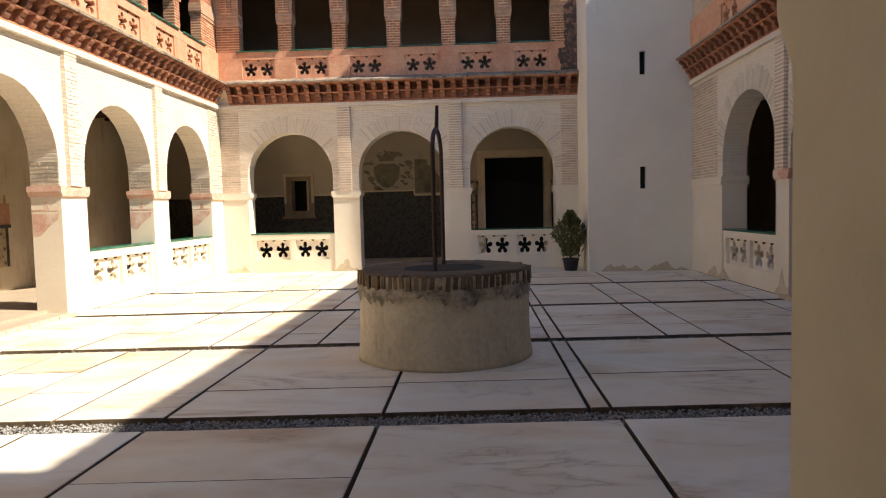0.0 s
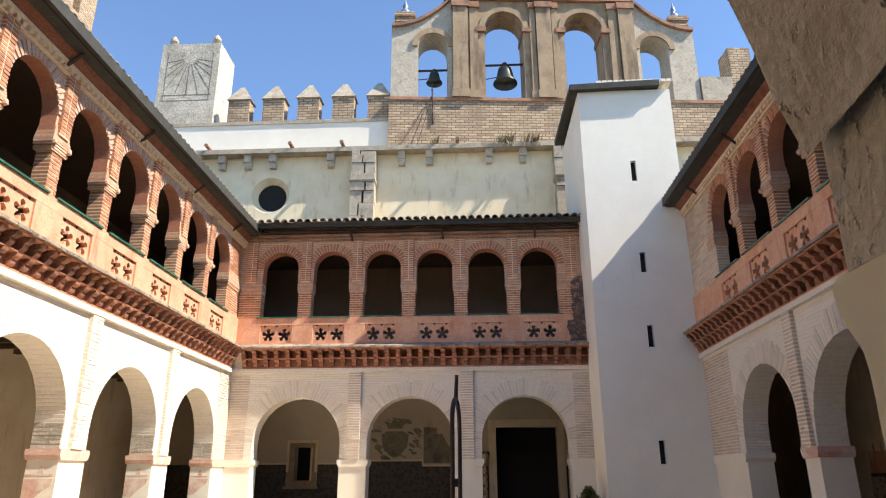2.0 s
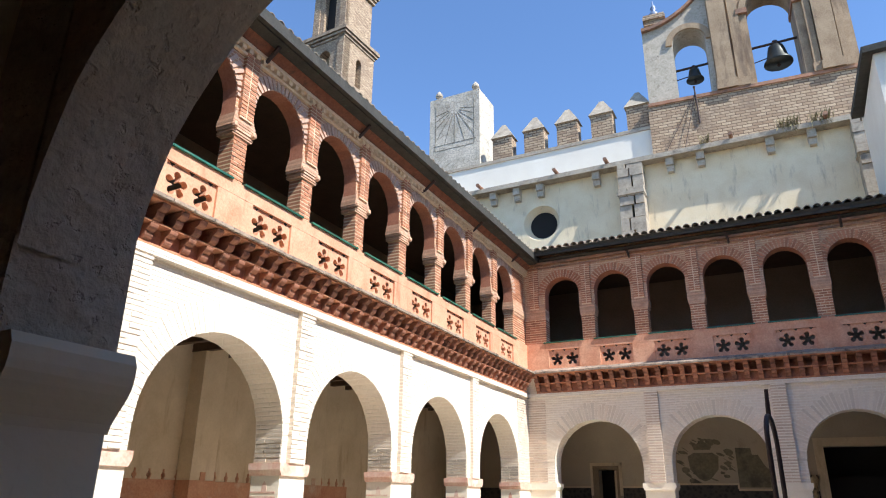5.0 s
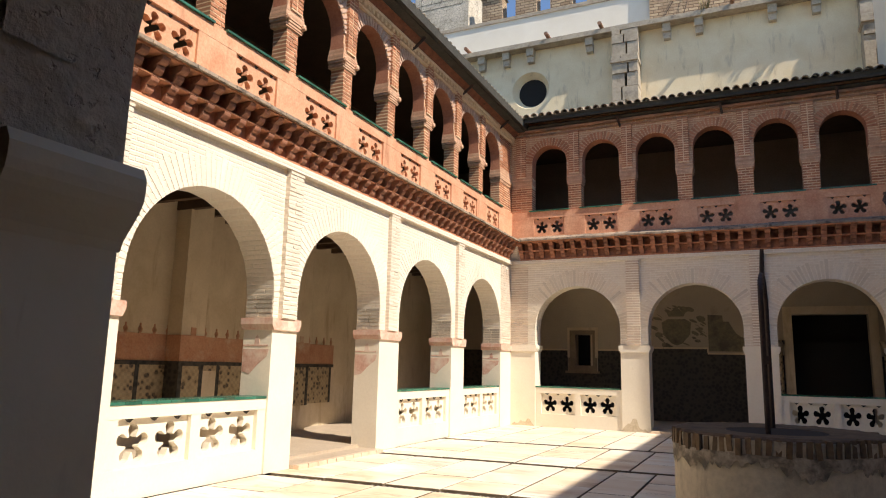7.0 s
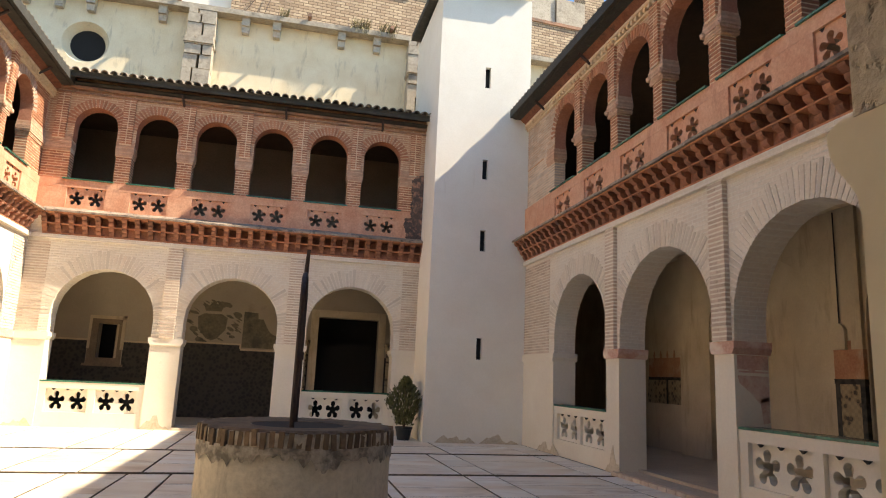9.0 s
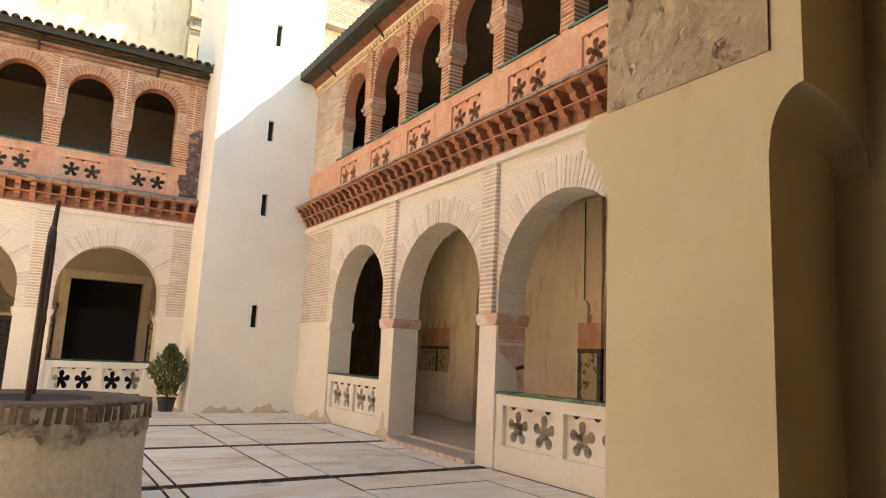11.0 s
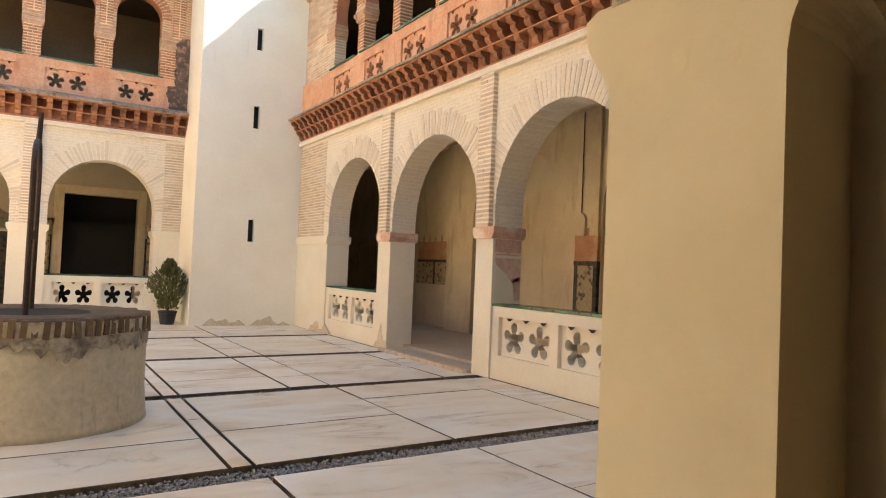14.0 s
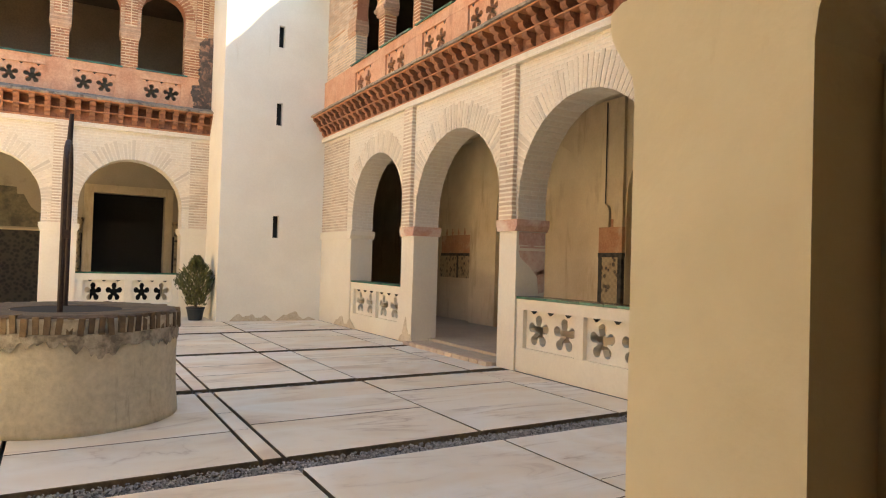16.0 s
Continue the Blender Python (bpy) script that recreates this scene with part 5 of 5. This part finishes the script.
    jambs(bm)
    part("front_wall", bm, M_WHITE, w)
    for a, b, p, q in ((x0, x0 + 0.4, -3.2, -0.12), (x1 - 0.4, x1, -3.2, -0.12), (x0, x1, -3.6, -3.2)):
        bm = bmesh.new()
        box(bm, a, b, p, q, 0, zt, P)
        part("wall", bm, M_WHITE, w)
    # solid black box close behind the slits; their darkness is its colour
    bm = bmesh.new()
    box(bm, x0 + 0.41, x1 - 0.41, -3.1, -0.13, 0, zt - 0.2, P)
    part("stairwell", bm, M_BLACK, w, "black filling that stands for the dark stairwell")
    bm = bmesh.new()
    pts = [(-0.24, zt - 0.05), (-0.24, zt + 0.12), (2.2, zt + 0.20), (2.2, zt + 0.02)]
    a = [bm.verts.new((x0 + u, TOWER_Y - 0.20, z)) for u, z in pts]
    b = [bm.verts.new((x0 + u, TOWER_Y + 3.7, z + 0.3)) for u, z in pts]
    bm.faces.new(a)
    bm.faces.new(b[::-1])
    for i in range(4):
        bm.faces.new((a[i], b[i], b[(i + 1) % 4], a[(i + 1) % 4]))
    part("roof_slab", bm, M_EAVE, w, "dark overhanging roof slab")
    bm = bmesh.new()
    for k in range(13):
        box(bm, x0 + 0.5 + k * 0.16, x0 + 0.63 + k * 0.16, -3.5, 0.16, zt + 0.16, zt + 0.24, P)
    part("coping", bm, M_WHITE, w)
    return w


stair_tower()


# ---- church behind the north range ----
YC, YU = 23.0, 24.2
# the bell gable stands askew to the court: its plane turns about this upright line
GABLE = Matrix.Translation((-0.8, YU, 0)) @ Matrix.Rotation(radians(4.6), 4, "Z") @ Matrix.Translation((0.8, -YU, 0))


def gable(u, n, z):
    return tuple(GABLE @ Vector((u, YU - n, z)))



def church():
    P = lambda u, n, z: (u, YC - n, z)
    Q = lambda u, n, z: (u, YU - n, z)
    c = base("church", "old church wall with faded yellow render, buttresses and battlements", "church")
    rc, rz, rr = -6.66, 11.5, 0.62
    bm = bmesh.new()
    # render with a round window: a square field round the hole, then plain fields
    n = 40
    ring = [(rc + 0.52 * math.cos(2 * math.pi * k / n), rz + 0.52 * math.sin(2 * math.pi * k / n)) for k in range(n)]
    ring2 = [(rc + rr * 1.12 * math.cos(2 * math.pi * k / n), rz + rr * 1.12 * math.sin(2 * math.pi * k / n)) for k in range(n)]
    out = []
    for k in range(n):
        dx, dz = math.cos(2 * math.pi * k / n), math.sin(2 * math.pi * k / n)
        q = 1.2 / max(abs(dx), abs(dz))
        out.append((rc + dx * q, rz + dz * q))
    for sx in (-1, 1):
        for sz in (-1, 1):
            k = min(range(n), key=lambda i: (out[i][0] - rc - sx * 1.2) ** 2 + (out[i][1] - rz - sz * 1.2) ** 2)
            out[k] = (rc + sx * 1.2, rz + sz * 1.2)
    A = [bm.verts.new(P(u, -0.30, z)) for u, z in ring]
    B = [bm.verts.new(P(u, 0.0, z)) for u, z in ring2]
    C = [bm.verts.new(P(u, 0.0, z)) for u, z in out]
    for k in range(n):
        j = (k + 1) % n
        bm.faces.new((A[k], A[j], B[j], B[k]))
        bm.faces.new((B[k], B[j], C[j], C[k]))
    for a, b, z0, z1 in ((-30, rc - 1.2, 0, 13.05), (rc - 1.2, rc + 1.2, 0, rz - 1.2), (rc - 1.2, rc + 1.2, rz + 1.2, 13.05), (rc + 1.2, 20, 0, 13.05)):
        box(bm, a, b, -0.5, 0, z0, z1, P)
    part("nave_wall", bm, M_YELLOW, c)
    # black disc fills the window in place of the unlit inside
    bm = bmesh.new()
    prism(bm, ring, -0.32, -0.29, P)
    part("round_window", bm, M_BLACK, c, "dark round window")
    for a in (-3.63, 3.62):
        bm = bmesh.new()
        rb = random.Random(int(a * 10))
        box(bm, a + 0.03, a + 0.85, -0.1, 0.50, 0, 9.6, P)
        z = 9.6
        while z < 12.95:
            h = min(rb.uniform(0.28, 0.5), 13.0 - z)
            deep = (0.62 if z < 11.7 else 0.45) + rb.uniform(-0.03, 0.02)
            m = a + rb.uniform(0.3, 0.58)
            for p, q in ((a, m - 0.01), (m + 0.01, a + 0.88)):
                box(bm, p + rb.uniform(0, 0.04), q - rb.uniform(0, 0.03), -0.1, deep + rb.uniform(-0.03, 0.03), z, z + h - 0.018, P)
            z += h
        prism(bm, [(a - 0.02, 11.72), (a + 0.90, 11.72), (a + 0.90, 11.84), (a - 0.02, 11.84)], 0.0, 0.68, P)
        part("buttress", bm, M_STONE, c, "weathered grey stone buttress")
    bm = bmesh.new()
    box(bm, -30, 20, -0.1, 0.42, 13.0, 13.16, P)
    box(bm, -30, 20, -1.4, 0.30, 13.16, 13.24, P)
    part("ledge", bm, M_STONE, c)
    for u in (-9.6, -8.5, -7.53, -6.6, -4.45, -1.85, -0.84, 1.33, 2.55):
        bm = bmesh.new()
        box(bm, u - 0.13, u + 0.13, -0.05, 0.30, 12.72, 13.0, P)
        prism(bm, [(u - 0.11, 12.5), (u + 0.11, 12.5), (u + 0.13, 12.74), (u - 0.13, 12.74)], -0.05, 0.20, P)
        part("corbel", bm, M_PALE, c)
    for u in (-9.0, -5.9, -4.0, 0.2, 3.0):
        bm = bmesh.new()
        tube(bm, [P(u, 0.1, 13.30), P(u, 0.62, 13.28)], 0.07)
        part("spout", bm, M_TERRA, c)
    # white and brick upper walls
    bm = bmesh.new()
    box(bm, -30, -2.55, -0.6, 0, 13.0, 15.08, Q)
    part("white_wall", bm, M_WHITE, c)
    bm = bmesh.new()
    box(bm, -30, -2.55, -0.62, 0.05, 15.08, 15.22, Q)
    part("wall_top", bm, M_STONE, c)
    bm = bmesh.new()
    box(bm, -2.55, 22, -0.9, 0.06, 13.0, 15.92, gable)
    part("brick_wall", bm, M_BROWN, c)
    bm = bmesh.new()
    box(bm, -2.55, 22, -0.92, 0.12, 15.92, 16.05, gable)
    part("brick_wall_cap", bm, M_TERRA, c)
    for k in range(5):
        u = -8.65 + k * 1.4175
        bm = bmesh.new()
        box(bm, u - 0.43, u + 0.43, -0.55, 0.0, 15.22, 16.25, Q)
        part("merlon", bm, M_BROWN, c)
        bm = bmesh.new()
        lo = [bm.verts.new(Q(u + a, b, 16.25)) for a, b in ((-0.5, -0.62), (0.5, -0.62), (0.5, 0.07), (-0.5, 0.07))]
        hi = [bm.verts.new(Q(u + a, b, 16.98)) for a, b in ((-0.08, -0.32), (0.08, -0.32), (0.08, -0.24), (-0.08, -0.24))]
        bm.faces.new(lo)
        bm.faces.new(hi)
        for i in range(4):
            bm.faces.new((lo[i], lo[(i + 1) % 4], hi[(i + 1) % 4], hi[i]))
        part("merlon_cap", bm, M_STONE, c)
    # block with a sundial
    bm = bmesh.new()
    box(bm, -12.15, -9.68, -1.6, 0.02, 15.22, 19.0, Q)
    blk = part("sundial_block", bm, M_CRAZE, c, "pale crazed stone block with an incised sundial")
    bm = bmesh.new()

    def stroke(u0, z0, u1, z1, h=0.007):
        L = math.hypot(u1 - u0, z1 - z0)
        nx, nz = -(z1 - z0) / L * h, (u1 - u0) / L * h
        prism(bm, [(u0 + nx, z0 + nz), (u0 - nx, z0 - nz), (u1 - nx, z1 - nz), (u1 + nx, z1 + nz)], 0.015, 0.03, Q)
    cx, cz = -10.9, 18.3
    for k in range(11):
        q = math.pi * (0.06 + 0.88 * k / 10)
        ux, uz = math.cos(q), -math.sin(q)
        L = min(0.95 / max(abs(ux), 1e-6), 1.75 / max(abs(uz), 1e-6))
        stroke(cx + ux * 0.28, cz + uz * 0.28, cx + ux * L, cz + uz * L)
    for u0, z0, u1, z1 in ((-11.95, 16.55, -9.85, 16.55), (-11.85, 16.3, -9.95, 16.3), (-11.85, 16.3, -11.85, 18.6), (-9.95, 16.3, -9.95, 18.6)):
        stroke(u0, z0, u1, z1)
    part("sundial_face", bm, M_MURAL, blk, "thin incised hour lines")
    for u in (-11.85, -10.0):
        bm = bmesh.new()
        turned(bm, [(0.18, 19.0), (0.18, 19.12), (0.08, 19.16), (0.18, 19.32), (0.16, 19.44), (0.03, 19.62)], u, YU + 0.3, 12)
        part("finial", bm, M_STONE, blk)
    bm = bmesh.new()
    tube(bm, [Q(-0.78, 0.1, 14.85), Q(-0.82, 0.12, 16.3), Q(-0.82, 0.12, 16.4)], [0.035, 0.03, 0.05])
    part("iron_rod", bm, M_IRON, c)
    for ua in (-2.3, -1.5):
        bm = bmesh.new()
        tube(bm, [Q(-0.82, 0.12, 16.1), Q(ua, 0.3, 13.4)], 0.012, 5)
        part("stay_wire", bm, M_IRON, c)
    # ragged masonry right of the belfry
    for a, b, z1 in ((10.1, 11.4, 17.2), (11.4, 12.3, 18.6), (12.3, 13.3, 17.4)):
        bm = bmesh.new()
        box(bm, a, b, -0.9, 0.04, 16.05, z1, gable)
        part("ragged_wall", bm, M_BROWN if z1 > 18 else M_STONE, c)
    return c


church()
rw = random.Random(21)
vs, fs = [], []
for cu, cn in ((2.05, 90), (1.75, 50), (3.0, 60), (-0.6, 30), (2.7, 40)):
    for k in range(cn):
        u = cu + rw.gauss(0, 0.10)
        y = YC - rw.uniform(0.25, 0.42)
        L = rw.uniform(0.12, 0.38)
        dx, dz = rw.uniform(-0.15, 0.15), rw.choice((1, 1, -1)) * L
        i = len(vs)
        vs += [(u - 0.008, y, 13.22), (u + 0.008, y, 13.22), (u + dx * 0.6, y - 0.10, 13.22 + dz * 0.6 + 0.05), (u + dx, y - 0.16, 13.22 + dz)]
        fs += [(i, i + 1, i + 2), (i + 1, i + 3, i + 2)]
me = bpy.data.meshes.new("weeds")
me.from_pydata(vs, [], fs)
M_WEED = surface("dry weeds", (0.22, 0.18, 0.08), (0.36, 0.30, 0.15), scale=9, bump=0.1, island=0.4)
me.materials.append(M_WEED)
tagged(new("weeds", me), "dry weeds growing on the church ledge", "weeds", kind="stuff")


def belfry():
    Q = gable
    b = base("belfry", "brown brick bell gable with five arches and pediment", "belfry", at=(0, 0, 0))
    X = 3.78
    D = 1.15

    def wing(u):
        d = abs(u - X)
        if d < 3.85:
            return 20.75
        k = min(1.0, (d - 3.85) / 2.4)
        return 20.75 - 1.35 * (1 - (1 - k) ** 2.0)
    bm = bmesh.new()
    ops = [(X - 4.33, 0.66, 16.1, 18.5, 0.66), (X - 1.65, 0.80, 16.1, 19.42, 0.80), (X + 1.65, 0.80, 16.1, 19.42, 0.80), (X + 4.33, 0.66, 16.1, 18.5, 0.66)]
    screen(bm, X - 3.80, X + 3.80, 16.05, 20.75, [o for o in ops if abs(o[0] - X) < 3], -D, 0.0, Q, 16)
    bm.verts.index_update()
    jambs(bm)
    part("body", bm, M_BELFRY, b)
    for sgn in (-1, 1):
        bm = bmesh.new()
        u0, u1 = sorted((X + sgn * 3.80, X + sgn * 6.28))
        op = (X + sgn * 4.58, 0.60, 16.1, 18.5, 0.62)
        screen(bm, u0, u1, 16.05, wing, [op], -D, -0.04, Q, 16)
        bm.verts.index_update()
        jambs(bm)
        part("wing", bm, M_PALE, b, "pale stone wing of the bell gable")
        bm = bmesh.new()
        pts = [u0 + (u1 - u0) * k / 16 for k in range(17)]
        for p, q in zip(pts, pts[1:]):
            prism(bm, [(p, wing(p)), (q, wing(q)), (q, wing(q) + 0.14), (p, wing(p) + 0.14)], -D - 0.1, 0.12, Q)
        bm.verts.index_update()
        jambs(bm)
        part("wing_coping", bm, M_TERRA, b)
        bm = bmesh.new()
        for k in range(20):
            t0, t1 = math.pi * k / 20, math.pi * (k + 1) / 20
            prism(bm, [(op[0] - r * math.cos(t), op[3] + r * math.sin(t)) for r, t in ((0.63, t0), (0.63, t1), (0.86, t1), (0.86, t0))], -0.06, 0.04, Q)
        bm.verts.index_update()
        jambs(bm)
        part("archivolt", bm, M_BELFRY, b)
        for du, zz in ((5.75, wing(X + 5.75) + 0.14), (3.52, 22.02)):
            u = X + sgn * du
            bm = bmesh.new()
            for q in range(5):
                g = 0.30 + (0.06 if q % 2 else 0.0) + 0.025 * q
                box(bm, u - g, u + g, -0.75 - g + 0.3, -0.10 + g - 0.3, zz + 0.12 * q, zz + 0.12 * q + 0.118, Q)
            ped = part("pedestal", bm, M_BROWN, b)
            bm = bmesh.new()
            turned(bm, [(0.12, zz + 0.59), (0.20, zz + 0.78), (0.19, zz + 0.90), (0.07, zz + 1.02), (0.13, zz + 1.15), (0.04, zz + 1.35), (0.02, zz + 1.55)], *gable(u, -0.42, 0)[:2], 12)
            part("finial", bm, M_BLUE, ped, "blue and white glazed finial", True)
    # pilasters, imposts and archivolts
    for u, w in ((X - 3.46, 0.62), (X - 2.90, 0.34), (X - 0.46, 0.22), (X, 0.62), (X + 0.46, 0.22), (X + 2.90, 0.34), (X + 3.46, 0.62)):
        bm = bmesh.new()
        d = 0.16 if w > 0.5 else 0.09
        box(bm, u - w / 2, u + w / 2, -0.05, d, 16.05, 20.55, Q)
        box(bm, u - w / 2 - 0.05, u + w / 2 + 0.05, -0.05, d + 0.06, 16.05, 16.4, Q)
        part("pilaster", bm, M_BELFRY, b)
        bm = bmesh.new()
        box(bm, u - w / 2 - 0.06, u + w / 2 + 0.06, -0.05, d + 0.08, 20.35, 20.62, Q)
        part("pilaster_cap", bm, M_TERRA, b)
    for o in ops[1:3]:
        bm = bmesh.new()
        for k in range(22):
            t0, t1 = math.pi * k / 22, math.pi * (k + 1) / 22
            prism(bm, [(o[0] - r * math.cos(t), o[3] + r * math.sin(t)) for r, t in ((0.80, t0), (0.80, t1), (1.02, t1), (1.02, t0))], -0.05, 0.06, Q)
        bm.verts.index_update()
        jambs(bm)
        part("archivolt", bm, M_BELFRY, b)
        for q in (-1, 1):
            bm = bmesh.new()
            u = o[0] + q * 0.95
            box(bm, u - 0.2, u + 0.2, -D - 0.02, 0.12, 19.20, 19.42, Q)
            part("impost", bm, M_TERRA, b)
    # entablature in three courses with blue tiles
    bm = bmesh.new()
    box(bm, X - 3.86, X + 3.86, -D - 0.05, 0.16, 20.75, 21.05, Q)
    box(bm, X - 3.95, X + 3.95, -D - 0.1, 0.24, 21.50, 21.75, Q)
    box(bm, X - 4.10, X + 4.10, -D - 0.2, 0.38, 21.75, 22.02, Q)
    part("entablature", bm, M_TERRA, b)
    bm = bmesh.new()
    box(bm, X - 3.78, X + 3.78, -D, 0.14, 21.05, 21.50, Q)
    part("frieze", bm, M_BELFRY, b)
    for k in range(14):
        u = X - 3.5 + k * 7.0 / 13
        if abs(u - X) < 0.3:
            continue
        bm = bmesh.new()
        box(bm, u - 0.09, u + 0.09, 0.10, 0.16, 21.12, 21.42, Q)
        part("frieze_tile", bm, M_BLUE, b)
    # attic with pediment and side scrolls
    bm = bmesh.new()
    screen(bm, X - 1.25, X + 1.25, 22.02, 24.6, [(X, 0.36, 22.3, 23.75, 0.36)], -0.9, 0.0, Q, 12)
    bm.verts.index_update()
    jambs(bm)
    part("attic", bm, M_BELFRY, b)
    for u in (X - 0.85, X + 0.85):
        bm = bmesh.new()
        box(bm, u - 0.22, u + 0.22, -0.05, 0.12, 22.02, 24.35, Q)
        box(bm, u - 0.28, u + 0.28, -0.05, 0.18, 24.3, 24.55, Q)
        part("pilaster", bm, M_BELFRY, b)
    bm = bmesh.new()
    box(bm, X - 1.45, X + 1.45, -1.0, 0.2, 24.6, 24.85, Q)
    box(bm, X - 1.65, X + 1.65, -1.1, 0.34, 24.85, 25.1, Q)
    prism(bm, [(X - 1.65, 25.1), (X - 1.3, 25.1), (X, 26.0), (X + 1.3, 25.1), (X + 1.65, 25.1), (X, 26.25)], -1.0, 0.32, Q)
    part("pediment", bm, M_TERRA, b)
    bm = bmesh.new()
    prism(bm, [(X - 1.3, 25.1), (X + 1.3, 25.1), (X, 26.0)], -0.9, 0.12, Q)
    part("tympanum", bm, M_STONE, b)
    for u, zz in ((X, 26.1), (X - 1.35, 25.2), (X + 1.35, 25.2)):
        bm = bmesh.new()
        box(bm, u - 0.25, u + 0.25, -0.7, -0.1, zz, zz + 0.45, Q)
        part("pedestal", bm, M_BROWN, b)
    for sgn in (-1, 1):
        bm = bmesh.new()
        top = [(X + sgn * (1.25 + 1.9 * k / 10), 22.02 + 1.05 * (1 - k / 10) ** 2) for k in range(11)]
        prism(bm, top + [(X + sgn * 1.25, 22.02)], -0.7, -0.1, Q)
        part("scroll", bm, M_STONE, b)
    return b


belfry()


def bell(cx, cz, k):
    e = base("bell", "dark bronze church bell hung in a belfry arch", "bell", "belfry bells")
    bm = bmesh.new()
    y = gable(cx, -0.5, 0)[1]
    turned(bm, [(0.50 * k, cz), (0.49 * k, cz + 0.06 * k), (0.38 * k, cz + 0.22 * k), (0.31 * k, cz + 0.55 * k), (0.27 * k, cz + 0.72 * k), (0.12 * k, cz + 0.80 * k)], cx, y, 24)
    part("shell", bm, M_BRONZE, e, smooth=True)
    bm = bmesh.new()
    tube(bm, [(cx - 0.86, y, cz + 0.92 * k), (cx + 0.86, y, cz + 0.92 * k)], 0.05)
    tube(bm, [(cx, y, cz + 0.75 * k), (cx, y, cz + 1.0 * k)], 0.10 * k)
    tube(bm, [(cx - 0.86, y, cz + 0.25 * k), (cx - 0.3 * k, y, cz + 0.35 * k)], 0.02)
    part("yoke", bm, M_IRON, e)
    bm = bmesh.new()
    turned(bm, [(0.04, cz + 0.3 * k), (0.05, cz - 0.02), (0.08 * k, cz - 0.06), (0.03, cz - 0.12)], cx, y, 10)
    part("clapper", bm, M_IRON, e)


bell(2.13, 17.05, 1.0)
bell(-0.78, 17.05, 0.66)


# ---- far brick bell tower over the west range ----
def far_tower():
    b = base("brick_bell_tower", "slender brick bell tower with a weather vane", "tower", at=(0, 0, 0))
    T = Matrix.Translation((-23.35, 32.0, 0)) @ Matrix.Rotation(radians(-3), 4, "Z")
    P = lambda u, n, z: tuple(T @ Vector((u, -n, z)))
    W = 3.15
    R = lambda u, n, z: tuple(T @ Vector((n, u, z)))
    for z0, z1, g in ((0, 32.2, 0.15), (32.6, 37.4, -0.10)):
        up = z0 > 1
        bm = bmesh.new()
        o = [(-W / 2, 0.52, 32.7, 36.1, 0.5)] if up else [(-W / 2, 0.5, 28.2, 30.7, 0.5)]
        screen(bm, -W - g, g, z0, z1, o, -0.5, g, P, 12)
        bm.verts.index_update()
        jambs(bm)
        part("front", bm, M_BROWN, b)
        bm = bmesh.new()
        o = [] if up else [(W / 2, 0.3, 28.6, 30.6, 0.3)]
        screen(bm, -g + 0.5 * 0, W + g, z0, z1, o, -0.5, g, R, 10)
        bm.verts.index_update()
        jambs(bm)
        part("side", bm, M_BROWN, b)
        bm = bmesh.new()
        box(bm, -W - g, -0.5, -W, -0.5, z0, z1 - 0.1, P)
        # upper core is painted black for the dark behind the bell opening
        part("core", bm, M_BLACK if up else M_BROWN, b)
        for u0, u1 in ((-W - g, -W - g + 0.55), (g - 0.55, g)):
            bm = bmesh.new()
            box(bm, u0, u1, g - 0.05, g + 0.07, z0 if up else 20.0, z1, P)
            part("corner_strip", bm, M_BROWN, b)
    for g, z0, z1 in ((0.22, 31.9, 32.08), (0.34, 32.12, 32.3), (0.44, 32.34, 32.6), (0.06, 36.9, 37.05), (0.16, 37.2, 37.38), (0.28, 37.42, 37.58), (0.38, 37.62, 37.8)):
        bm = bmesh.new()
        box(bm, -W - g, g, -W - g, g, z0, z1, P)
        part("cornice", bm, M_OLD, b)
    bm = bmesh.new()
    g = 0.38
    lo = [bm.verts.new(P(u, n, 37.8)) for u, n in ((-W - g, -W - g), (g, -W - g), (g, g), (-W - g, g))]
    ap = bm.verts.new(P(-W / 2, -W / 2, 39.4))
    bm.faces.new(lo)
    for i in range(4):
        bm.faces.new((lo[i], lo[(i + 1) % 4], ap))
    part("roof", bm, M_OLD, b)
    cx, cy, cz = P(-W / 2, -W / 2, 39.3)
    bm = bmesh.new()
    turned(bm, [(0.1, cz), (0.34, cz + 0.3), (0.12, cz + 0.6), (0.27, cz + 0.85), (0.05, cz + 1.15)], cx, cy, 12)
    part("ball", bm, M_IRON, b)
    bm = bmesh.new()
    tube(bm, [(cx, cy, cz + 1), (cx, cy, cz + 4.6)], 0.06)
    tube(bm, [(cx - 1.6, cy, cz + 2.0), (cx + 0.9, cy, cz + 2.3)], 0.05)
    prism(bm, [(cx + 0.5, cz + 2.0), (cx + 1.7, cz + 2.1), (cx + 1.4, cz + 2.5), (cx + 1.7, cz + 2.9), (cx + 0.5, cz + 2.7)], cy - 0.03, cy + 0.03, lambda u, n, z: (u, n, z))
    part("weather_vane", bm, M_IRON, b)


far_tower()
